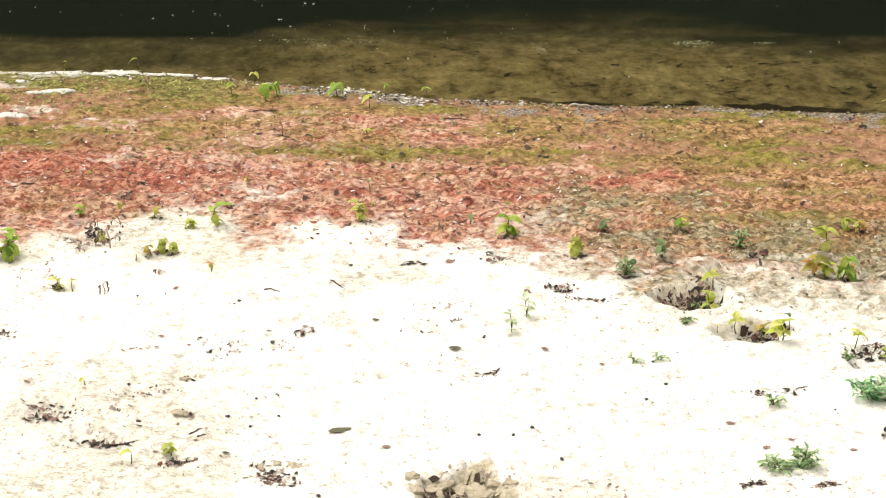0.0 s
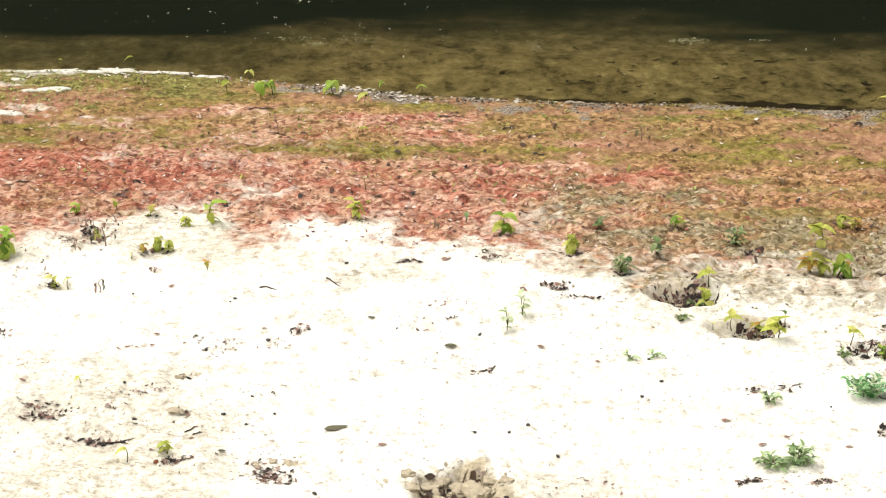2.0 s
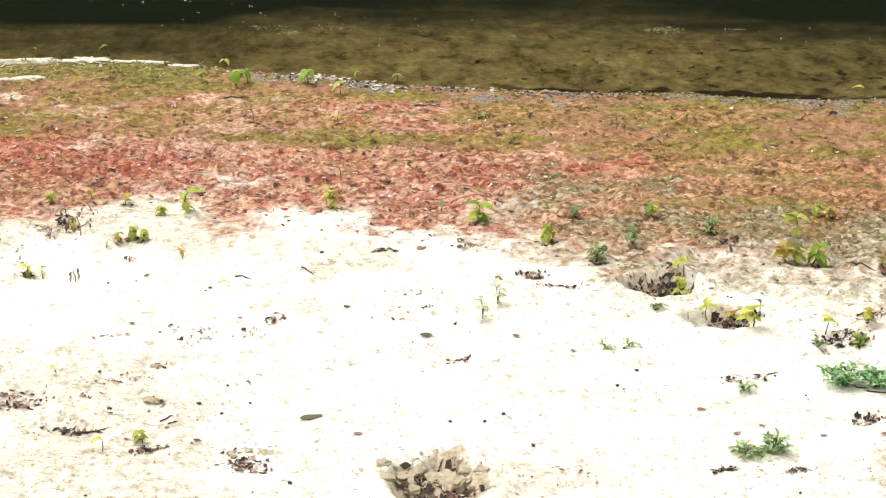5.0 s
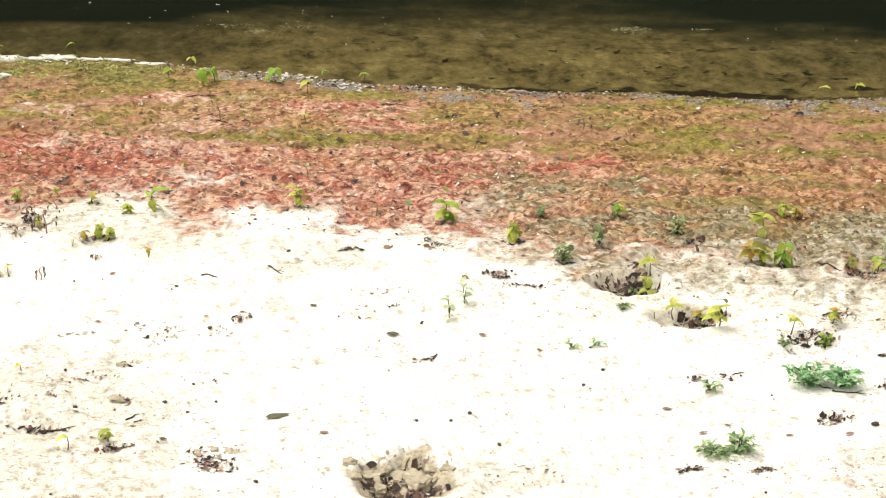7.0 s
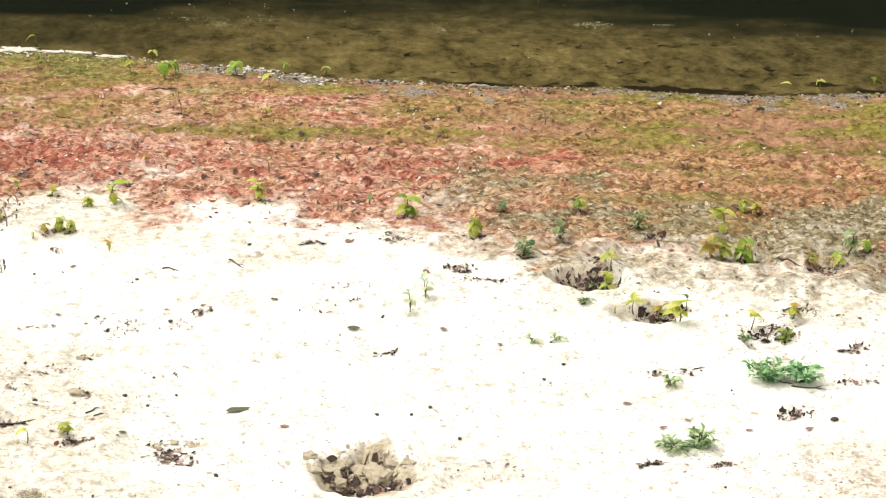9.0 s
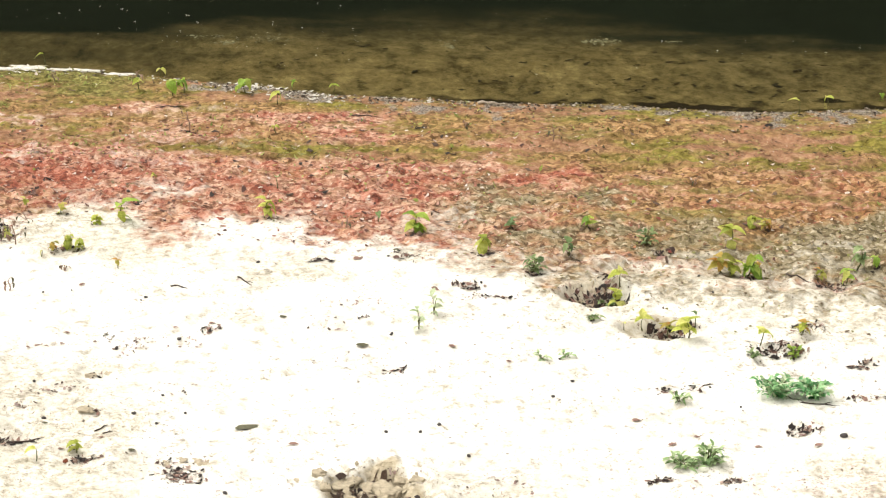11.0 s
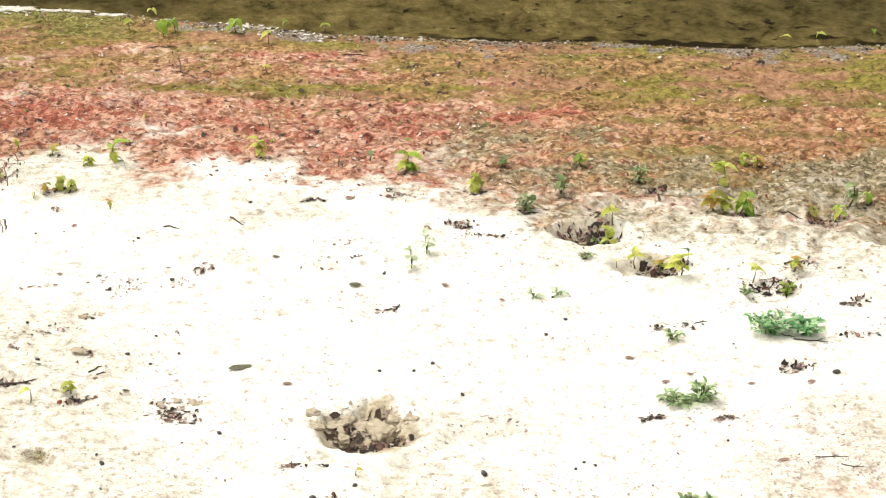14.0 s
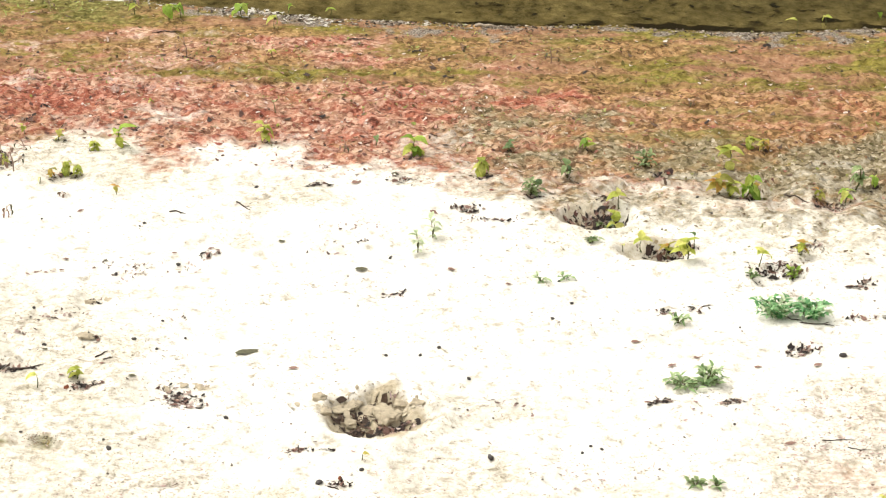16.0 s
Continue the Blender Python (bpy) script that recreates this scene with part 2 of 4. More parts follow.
# hollows: x, y, half width, half depth, how deep, steepness of the rim
HOLLOWS = [
    (0.767, 6.955, 0.100, 0.068, 0.048, 4),
    (0.923, 6.703, 0.104, 0.058, 0.036, 4),
    (1.246, 6.521, 0.082, 0.061, 0.030, 4),
    (-0.463, 5.850, 0.112, 0.100, 0.018, 2),
    (-0.725, 6.420, 0.045, 0.050, 0.007, 2),
    (-0.732, 6.169, 0.037, 0.038, -0.012, 2),
    (0.068, 5.715, 0.122, 0.116, 0.044, 5),
    (-1.096, 6.183, 0.094, 0.077, 0.020, 3),
    (-0.944, 6.027, 0.115, 0.060, 0.014, 3),
    (-0.722, 6.140, 0.044, 0.054, 0.004, 2),
    (-0.713, 5.926, 0.061, 0.052, 0.009, 2),
    (0.124, 6.466, 0.062, 0.072, 0.014, 3),
    (-0.802, 5.600, 0.058, 0.043, 0.010, 3),
    (0.349, 6.998, 0.083, 0.051, 0.012, 3),
    (1.231, 6.075, 0.072, 0.069, 0.010, 3),
    (-0.895, 7.284, 0.065, 0.053, 0.016, 3),
    (-1.386, 7.264, 0.064, 0.106, 0.020, 3),
    (1.498, 7.064, 0.088, 0.078, 0.018, 3),
    (-1.175, 7.030, 0.059, 0.060, 0.014, 3),
]


def height(x, y):
    s = shore(x)
    z = -0.06 * step(7.7, 8.75, y)
    bank = LEVEL + 0.10 * np.minimum(s - y, 0.6) - 0.06 * np.maximum(0, y - s - 0.7)
    z = np.where(y > s - 0.6, np.minimum(np.maximum(z, np.where(y < s, LEVEL + 0.003, -9)), bank), z)
    near = np.exp(-np.maximum(0, np.hypot(x, y - 7.5) - 4) / 3)
    dry = step(0.35, -0.1, y - s)
    z = np.maximum(z, -2.0)
    z = z + near * (0.014 * fbm(x, y, 0.5) + (0.003 + 0.011 * dry) * fbm(x, y, 0.08, 4, 0.6)) * (0.25 + 0.75 * dry) * (0.12 + 0.88 * step(0.05, 0.45, np.abs(y - s)))
    z = z + 0.012 * step(0.05, -0.10, y - sand_edge(x) + 0.12 * fbm(x, y, 0.3)) * near
    z = z + 0.022 * fbm(x + 7, y, 0.11, 4, 0.6) * step(0.2, 0.8, x) * step(-0.5, -0.2, y - sand_edge(x)) * step(0.4, 0.1, y - sand_edge(x))
    z = z + 0.016 * fbm(x + 3, y * 1.2, 0.055, 3, 0.6) * step(-0.1, 0.15, y - sand_edge(x)) * step(0.02, 0.15, s - y) * near
    z = np.where(y < s - 0.03, np.maximum(z, LEVEL + 0.004 + 0.006 * np.abs(fbm(x, y, 0.05, 2))), z)
    for hx, hy, rx, ry, deep, k in HOLLOWS:
        r = np.hypot((x - hx) / rx, (y - hy) / ry) + 0.25 * fbm(x + hx, y, 0.12, 2)
        if k == 5:           # dug out towards the near rim, churned and sloping at the back
            r = np.hypot((x - hx) / rx, np.where(y > hy, (y - hy) / (ry * 1.2), (y - hy) / (ry * 0.72))) + 0.3 * fbm(x + hx, y, 0.12, 3)
            z = z + 0.022 * fbm(x * 1.2 + 3, y + x * 0.6, 0.05, 4, 0.6) * step(1.9, 0.9, r) * step(-0.06, 0.04, y - hy)
        r = r + 0.22 * fbm(x - hx, y + hy, 0.035, 3, 0.6)
        z = z - deep * np.exp(-np.power(np.maximum(r, 0), k)) + 0.25 * abs(deep) * np.exp(-((r - 1.45) / 0.3) ** 2)
    return z


def at(x, y, lift=0.0):
    """A point on the ground."""
    return Vector((x, y, float(height(np.array([x]), np.array([y]))[0]) + lift))


def zones(x, y):
    s, e = shore(x), sand_edge(x)
    d = y - e
    w = 0.34 * fbm(x, y, 0.30, 6, 0.7)
    right = step(0.05, 0.65, x)
    fine = fbm(x * 0.7, y * 1.3, 0.18, 5, 0.7)          # patches a hand wide and smaller
    streak = fbm(x * 0.30 + 4, y * 1.7, 0.5, 5, 0.65)     # bands along the shore
    litter = right * step(-0.55, -0.1, d + w) * step(0.66, 0.34, d + w)      # soil and crumbs among the plants
    litter = litter * np.clip(0.78 + 1.1 * fine, 0, 1)
    sand = step(0.24, -0.22, d + w) * (1 - 0.42 * litter * step(-0.35, 0.05, d))
    sand = np.maximum(sand, np.clip(0.28 * step(0.5, 0.0, d + w) + 0.40 * fine, 0, 0.40) * step(0.6, 0.3, d))
    foam = np.clip(0.45 + 2.4 * fbm(x * 0.5, y, 0.12, 4) - 0.9 * step(-1.25, -0.9, x) - 0.1, 0, 1) * step(0.055, 0.03, s - y + 0.08 * fbm(x, y, 0.2, 3)) * step(0.0, -0.4, x) * step(-0.02, 0.0, s - y)
    bare = step(0.15, 0.4, streak + 0.5 * fine) * step(-0.9, -1.3, x) * step(0.1, 0.3, d)
    worn = step(0.05, 0.32, fbm(x * 0.35 + 11, y * 1.6, 0.35, 5, 0.65) + 0.5 * fine) * step(0.3, 0.5, d) * step(0.02, 0.15, s - y)      # pale trodden streaks
    sand = np.clip(np.maximum(np.maximum(sand, (0.10 + 0.14 * step(0.2, -0.6, x)) * worn), np.maximum(foam, 0.6 * bare)), 0, 1)
    moss = np.clip(0.32 + 0.40 * step(0.15, 0.7, d) + 0.8 * fine - 0.9 * streak, 0, 1)
    crust = 0.95 * step(-0.35, 0.02, d + w) * step(0.9, 0.25, d) + 0.22 * step(0.3, 0.7, d) * step(0.05, 0.4, s - y)
    crust = np.clip(crust + (1.0 * streak + 0.9 * fine) * step(-0.3, 0.1, d), 0, 1) * (1 - 0.8 * litter) * (1 - 0.5 * step(0.3, 1.2, x) * step(0.25, 0.55, d)) * step(0.03, 0.2, s - y) * step(-0.45, -0.1, d + w)
    stain = step(1.3, 0.5, np.hypot((x - HOLLOWS[12][0]) / 0.085, (y - HOLLOWS[12][1]) / 0.05) + 0.8 * fbm(x, y, 0.06, 3))    # a green film on damp sand
    sand, moss = sand * (1 - 0.55 * stain), np.maximum(moss, stain)
    faint = step(0.85, 1.3, x) * step(6.05, 5.6, y) * step(-0.1, 0.25, fine)
    crust = np.maximum(crust, 0.75 * faint)
    sand = sand * (1 - 0.36 * faint)
    gravel = step(0.13, 0.0, s - y + 0.22 * fbm(x, y, 0.14, 4)) * step(-1.0, -0.4, x) * np.clip(0.55 + 1.6 * fbm(x + 5, y * 1.3, 0.07, 3), 0, 1)
    under = step(0.0, 0.03, y - s)
    # true damp at the dig; elsewhere shade of the hollows put into colour
    damp = 0 * x
    for hx, hy, rx, ry, deep, k in HOLLOWS:
        r = np.hypot((x - hx + 0.02) / rx, (y - hy - 0.03) / ry)
        full = 0.5 if deep > 0.03 else 0.3
        if k == 5:
            r, full = np.hypot((x - hx) / (rx * 1.15), (y - hy - 0.03) / ry), 0.85
        damp = np.maximum(damp, full * step(1.6, 0.7, r + (0.7 if k == 5 else 1.2) * fbm(x, y, 0.1, 4)))
    mud = step(0.16, 0.03, y - s + 0.22 * fbm(x, y, 0.12, 4)) * step(-0.01, 0.02, y - s) * step(-0.35, 0.1, x) * np.clip(0.75 + 1.6 * fbm(x * 0.8 + 2, y, 0.1, 4), 0, 1)
    # bed colour darkens away from shore in place of light absorbed by water
    deep_dark = 0.5 * step(0.3, 1.15, y - s + 0.8 * fbm(x * 0.35, y, 0.6, 4) + 0.5 * step(0.8, -0.8, x) - 0.15) + 0.5 * step(0.65, 1.7, y - s + 0.5 * step(0.8, -0.8, x) - 0.15 + 0.6 * fbm(x * 0.5, y * 1.5, 0.3, 4))
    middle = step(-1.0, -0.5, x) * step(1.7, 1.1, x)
    deep_dark = np.clip(deep_dark * (1 - 0.45 * middle * step(1.3, 0.6, y - s)) + (0.25 * step(0.9, 1.7, x) + 0.45 * step(-0.3, -1.1, x)) * step(0.0, 0.2, y - s), 0, 1)
    bloom = 0 * x
    for bx, by, rx, ry in ((-1.45, 8.15, 0.40, 0.16), (0.42, 7.92, 0.40, 0.13), (-0.95, 7.98, 0.30, 0.10), (1.75, 7.95, 0.35, 0.12), (1.65, 7.69, 0.28, 0.15)):
        bloom = np.maximum(bloom, (0.45 if bx > 1 else 1) * step(1.3, 0.3, np.hypot((x - bx) / rx, (y - by) / ry) + 1.2 * fine))
    crust = np.maximum(crust, 0.9 * bloom)
    green = step(-0.5, -1.0, x) * step(0.30, 0.10, s - y + 0.3 * fine) + step(0.2, 0.9, x) * step(0.15, 0.5, d) * 0.6 * step(0.0, 0.35, fbm(x * 0.5 + 8, y * 1.8, 0.22, 5, 0.7) + 0.5 * fine)
    green = np.maximum(np.clip(green, 0, 1) * 0.85, stain)
    crust = crust * (1 - 0.8 * green)
    sand = sand * (1 - 0.8 * bloom)
    dirty = 0.75 * step(6.05, 5.45, y) + 0.65 * step(-0.1, -0.9, x) * step(7.1, 6.6, y) + 0.8 * step(-0.55, -0.1, d) + 0.5 * step(0.9, 1.5, x) - 0.1
    dirty = np.clip(dirty + 1.1 * fbm(x * 0.8 + 21, y * 1.3, 0.4, 5, 0.65), 0, 1)
    return (sand, moss, crust), (under, gravel, damp), (mud, deep_dark, litter), (bloom, green, dirty)


def spread(lo, hi, stepsize, out, growth=1.22):
    mid = list(np.arange(lo, hi, stepsize))
    a, b, g = [lo], [mid[-1]], stepsize
    while b[-1] < out:
        g *= growth
        a.append(a[-1] - g)
        b.append(b[-1] + g)
    return np.array(a[:0:-1] + mid + b[1:])


gx, gy = spread(-2.1, 2.4, 0.0068, 1500), spread(5.1, 10.0, 0.0092, 1500)
X, Y = np.meshgrid(gx, gy)
Z = height(X, Y)
# land rises again on the far side of the pond
Z = np.where(Y > 38, LEVEL + np.minimum(0.25 * (Y - 39), 4), Z)
nx, ny = len(gx), len(gy)
idx = np.arange(nx * ny).reshape(ny, nx)
quads = np.stack([idx[:-1, :-1], idx[:-1, 1:], idx[1:, 1:], idx[1:, :-1]], -1).reshape(-1, 4)
me = bpy.data.meshes.new("ground")
me.vertices.add(nx * ny)
me.vertices.foreach_set("co", np.stack([X, Y, Z], -1).astype(np.float32).ravel())
me.loops.add(quads.size)
me.loops.foreach_set("vertex_index", quads.astype(np.int32).ravel())
me.polygons.add(len(quads))
me.polygons.foreach_set("loop_start", np.arange(0, quads.size, 4, dtype=np.int32))
me.polygons.foreach_set("use_smooth", np.ones(len(quads), dtype=bool))
me.update()
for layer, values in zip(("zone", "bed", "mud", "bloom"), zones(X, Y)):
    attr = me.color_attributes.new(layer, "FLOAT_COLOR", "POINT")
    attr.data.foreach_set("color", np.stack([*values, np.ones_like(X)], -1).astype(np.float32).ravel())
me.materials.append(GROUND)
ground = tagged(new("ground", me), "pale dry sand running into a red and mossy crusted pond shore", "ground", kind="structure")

# pond surface
bm = bmesh.new()
wx, wy = np.linspace(-60, 60, 25), np.linspace(8.2, 41, 25)
grid = [[bm.verts.new((float(a), float(b), LEVEL)) for a in wx] for b in wy]
for j in range(24):
    for i in range(24):
        bm.faces.new((grid[j][i], grid[j][i + 1], grid[j + 1][i + 1], grid[j + 1][i]))
me = bpy.data.meshes.new("water")
bm.to_mesh(me)
bm.free()
me.materials.append(WATER)
water = tagged(new("water", me), "calm brown-green pond water, dark with mirrored trees", "water", kind="structure")
water.visible_shadow = False


# ---- where the things stand ----
# seedlings: x, y, height, leaves, tone
SHORE_SEEDLINGS = [
    (-0.394, 8.873, 0.087, 3, 0),
    (-0.222, 8.928, 0.051, 2, 0),
    (-0.066, 8.928, 0.046, 2, 0),
    (-0.626, 8.877, 0.078, 2, 0),
    (-0.666, 8.838, 0.082, 2, 0),
    (-0.796, 8.888, 0.06, 2, 1),
    (-0.723, 9.054, 0.056, 2, 1),
    (-1.186, 9.223, 0.066, 1, 1),
    (-0.272, 8.764, 0.064, 2, 1),
    (-1.486, 9.273, 0.029, 1, 1),
    (0.472, 8.681, 0.023, 2, 1),
    (1.667, 8.703, 0.073, 1, 0),
    (1.796, 8.817, 0.046, 2, 1),
    (2.005, 8.878, 0.046, 1, 0),
]
# seedlings: x, y, height, leaves, tone
FLAT_SEEDLINGS = [
    (-0.269, 8.446, 0.044, 2, 1),
    (-0.246, 7.836, 0.058, 1, 3),
    (-0.281, 7.556, 0.08, 4, 1),
    (0.207, 7.464, 0.087, 4, 0),
    (0.421, 7.291, 0.074, 5, 1),
    (-0.739, 7.519, 0.091, 3, 0),
    (-1.202, 7.626, 0.056, 3, 0),
    (-0.943, 7.57, 0.052, 3, 2),
    (-1.066, 7.661, 0.04, 2, 1),
    (0.773, 7.486, 0.055, 3, 0),
    (0.091, 7.568, 0.05, 1, 3),
    (-0.666, 7.908, 0.021, 2, 0),
    (0.521, 7.477, 0.051, 3, 3),
    (-0.233, 7.689, 0.02, 2, 1),
]
# seedlings: x, y, height, leaves, tone
SAND_EDGE_SEEDLINGS = [
    (-0.898, 7.303, 0.066, 7, 1),
    (-0.937, 7.281, 0.046, 5, 2),
    (-0.857, 7.287, 0.05, 5, 1),
    (-1.096, 7.378, 0.043, 5, 1),
    (-0.822, 7.468, 0.043, 4, 1),
    (-0.97, 7.228, 0.035, 1, 1),
    (-0.721, 7.135, 0.049, 2, 2),
    (-1.19, 7.046, 0.049, 3, 1),
    (-1.143, 7.044, 0.053, 2, 1),
    (-1.382, 7.281, 0.12, 7, 0),
    (-1.015, 6.367, 0.035, 1, 2),
    (-0.836, 5.915, 0.056, 1, 1),
    (-0.734, 5.973, 0.046, 3, 1),
    (0.028, 5.491, 0.031, 1, 2),
    (1.314, 5.279, 0.033, 2, 1),
]
# seedlings: x, y, height, leaves, tone
RIGHT_BANK_SEEDLINGS = [
    (1.312, 7.503, 0.056, 4, 1),
    (1.352, 7.463, 0.055, 4, 2),
    (1.219, 7.322, 0.089, 3, 1),
    (1.165, 7.149, 0.084, 4, 2),
    (1.198, 7.143, 0.065, 6, 1),
    (1.243, 7.117, 0.099, 7, 0),
    (1.275, 7.137, 0.061, 5, 2),
    (1.6, 7.184, 0.12, 4, 3),
    (1.552, 7.094, 0.061, 3, 0),
    (1.474, 7.108, 0.05, 4, 2),
    (1.662, 7.184, 0.05, 3, 0),
    (0.692, 7.268, 0.062, 3, 3),
]
# seedlings: x, y, height, leaves, tone
HOLLOW_SEEDLINGS = [
    (0.831, 7.01, 0.064, 2, 1),
    (0.819, 6.943, 0.075, 3, 1),
    (0.875, 6.748, 0.065, 2, 1),
    (0.816, 6.722, 0.036, 1, 1),
    (0.95, 6.739, 0.062, 3, 2),
    (0.998, 6.637, 0.079, 4, 1),
    (1.033, 6.748, 0.055, 1, 3),
    (1.202, 6.589, 0.064, 2, 1),
    (1.338, 6.675, 0.065, 5, 2),
]
# low herbs: x, y, width, height, shoots, tone
HERBS = [
    (1.206, 6.269, 0.150, 0.085, 30, 5),
    (1.305, 6.259, 0.130, 0.070, 24, 5),
    (0.964, 5.902, 0.107, 0.07, 15, 6),
    (0.892, 5.888, 0.118, 0.036, 14, 6),
    (0.923, 6.243, 0.064, 0.050, 6, 6),
    (0.571, 7.129, 0.067, 0.074, 9, 3),
    (0.955, 7.375, 0.062, 0.087, 8, 3),
    (0.911, 5.355, 0.037, 0.031, 4, 6),
    (0.862, 5.37, 0.062, 0.02, 5, 3),
    (0.553, 6.513, 0.036, 0.034, 3, 6),
    (0.623, 6.51, 0.049, 0.030, 3, 6),
    (0.792, 6.984, 0.08, 0.028, 6, 3),
    (0.725, 6.792, 0.047, 0.024, 4, 3),
    (1.174, 6.533, 0.033, 0.043, 4, 3),
    (1.297, 6.551, 0.043, 0.053, 5, 0),
    (0.203, 6.702, 0.060, 0.070, 3, 4),
    (0.251, 6.805, 0.070, 0.068, 3, 4),
]
# drifts of dead leaves: x, y, half width, half depth, pieces
LEAF_DRIFTS = [
    (-0.075, 7.199, 0.053, 0.024, 57),
    (0.162, 7.237, 0.054, 0.028, 34),
    (0.35, 7.016, 0.074, 0.027, 85),
    (0.441, 6.941, 0.078, 0.014, 38),
    (0.75, 7.007, 0.091, 0.077, 228),
    (0.947, 6.748, 0.105, 0.03, 133),
    (1.254, 6.562, 0.079, 0.055, 171),
    (1.481, 6.449, 0.057, 0.039, 76),
    (1.367, 6.702, 0.067, 0.04, 76),
    (1.233, 6.083, 0.062, 0.04, 104),
    (0.931, 6.309, 0.088, 0.041, 76),
    (0.817, 5.803, 0.044, 0.021, 68),
    (1.003, 5.791, 0.039, 0.024, 76),
    (1.468, 6.253, 0.064, 0.022, 47),
]
# drifts of dead leaves: x, y, half width, half depth, pieces
LEAF_DRIFTS_NEAR = [
    (-0.465, 5.846, 0.094, 0.065, 228),
    (-0.712, 5.942, 0.049, 0.03, 76),
    (-1.101, 6.212, 0.083, 0.046, 152),
    (-0.946, 6.038, 0.104, 0.024, 114),
    (-0.718, 6.167, 0.031, 0.018, 22),
    (-0.109, 5.557, 0.072, 0.014, 57),
    (-0.03, 5.397, 0.063, 0.019, 38),
    (0.124, 6.474, 0.046, 0.022, 45),
    (-0.727, 6.422, 0.019, 0.022, 19),
    (-0.415, 6.704, 0.04, 0.03, 30),
    (0.037, 6.784, 0.024, 0.013, 15),
    (1.502, 7.081, 0.062, 0.038, 83),
    (0.999, 7.294, 0.031, 0.028, 49),
    (-1.299, 6.697, 0.033, 0.04, 45),
    (-0.713, 7.703, 0.038, 0.022, 26),
]
# drifts of dead leaves: x, y, half width, half depth, pieces
LEAF_DRIFTS_FAR = [
    (0.033, 8.59, 0.027, 0.024, 19),
    (0.249, 8.526, 0.041, 0.028, 26),
    (-1.016, 7.887, 0.035, 0.03, 26),
    (-1.07, 7.773, 0.028, 0.026, 22),
    (-1.099, 7.408, 0.064, 0.072, 76),
    (-1.384, 7.342, 0.036, 0.053, 49),
    (-0.898, 7.303, 0.05, 0.014, 49),
    (-0.579, 8.45, 0.037, 0.024, 22),
    (-1.186, 7.047, 0.03, 0.021, 30),
    (1.242, 7.105, 0.039, 0.017, 45),
    (0.221, 7.417, 0.036, 0.014, 26),
    (0.44, 7.263, 0.036, 0.014, 26),
    (0.57, 7.114, 0.035, 0.014, 34),
]
# drifts of dead leaves: x, y, half width, half depth, pieces
CRUMB_PATCHES = [
    (-0.649, 6.613, 0.099, 0.065, 114),
    (-0.896, 6.609, 0.091, 0.013, 30),
    (-0.924, 6.218, 0.055, 0.019, 34),
    (-0.842, 6.327, 0.104, 0.047, 68),
    (-0.409, 6.712, 0.037, 0.023, 30),
    (0.004, 6.881, 0.111, 0.04, 49),
    (-0.098, 6.741, 0.092, 0.06, 45),
    (0.136, 7.259, 0.152, 0.053, 95),
    (-0.152, 7.365, 0.118, 0.043, 87),
    (0.418, 6.941, 0.112, 0.031, 64),
    (-0.508, 6.324, 0.072, 0.038, 30),
    (0.12, 5.852, 0.023, 0.015, 11),
    (0.402, 5.779, 0.082, 0.059, 83),
    (-0.479, 6.652, 0.1, 0.065, 49),
    (-1.149, 7.372, 0.127, 0.089, 133),
    (-1.278, 7.141, 0.106, 0.087, 76),
]
# withered weeds: x, y, height
DRY_WEEDS = [
    (-1.111, 7.382, 0.08),
    (-1.061, 7.318, 0.086),
    (-1.048, 7.481, 0.048),
    (-1.144, 7.449, 0.048),
    (-0.581, 8.478, 0.078),
    (-1.122, 8.985, 0.043),
    (-0.809, 8.997, 0.047),
    (-0.017, 7.515, 0.052),
    (0.724, 8.349, 0.065),
    (1.174, 7.894, 0.027),
    (0.183, 7.996, 0.031),
    (-1.158, 7.303, 0.043),
    (0.413, 8.521, 0.029),
    (-0.889, 7.126, 0.028),
    (-1.039, 6.989, 0.048),
]
# twigs: both ends and thickness
TWIGS = [
    (-0.931, 6.036, -0.831, 6.046, 0.008),
    (-0.696, 6.078, -0.661, 6.103, 0.006),
    (1.223, 6.270, 1.275, 6.217, 0.005),
    (1.262, 6.219, 1.375, 6.212, 0.005),
    (-0.673, 6.063, -0.646, 6.075, 0.005),
    (0.473, 8.772, 0.560, 8.764, 0.016),
    (-0.348, 7.072, -0.302, 6.999, 0.007),
    (1, 6.343, 1.037, 6.356, 0.005),
    (1.37, 7.148, 1.438, 7.078, 0.007),
    (-1.387, 7.874, -1.479, 7.848, 0.006),
    (0.002, 8.646, 0.096, 8.637, 0.006),
    (1.214, 5.574, 1.301, 5.57, 0.004),
    (1.275, 5.542, 1.329, 5.52, 0.004),
    (-0.058, 5.38, -0.03, 5.366, 0.006),
    (-0.551, 7.021, -0.497, 6.984, 0.007),
    (-0.72, 8.707, -0.606, 8.722, 0.006),
]
# single fallen leaves: x, y, length, width, tone
FALLEN_LEAVES = [
    (-0.278, 6.097, 0.078, 0.031, 0),
    (0.035, 6.605, 0.04, 0.025, 0),
    (0.794, 6.149, 0.028, 0.016, 1),
    (-0.152, 6.002, 0.031, 0.015, 1),
    (0.879, 6.002, 0.028, 0.013, 1),
    (0.299, 6.586, 0.02, 0.017, 1),
    (0.295, 6.586, 0.017, 0.014, 1),
    (0.459, 6.471, 0.018, 0.014, 1),
    (-0.82, 7.008, 0.024, 0.014, 1),
    (-0.832, 6.686, 0.02, 0.011, 1),
    (-0.839, 6.616, 0.017, 0.011, 1),
    (1.277, 5.979, 0.031, 0.015, 1),
    (-0.756, 5.927, 0.021, 0.04, 2),
    (-0.023, 5.411, 0.02, 0.033, 2),
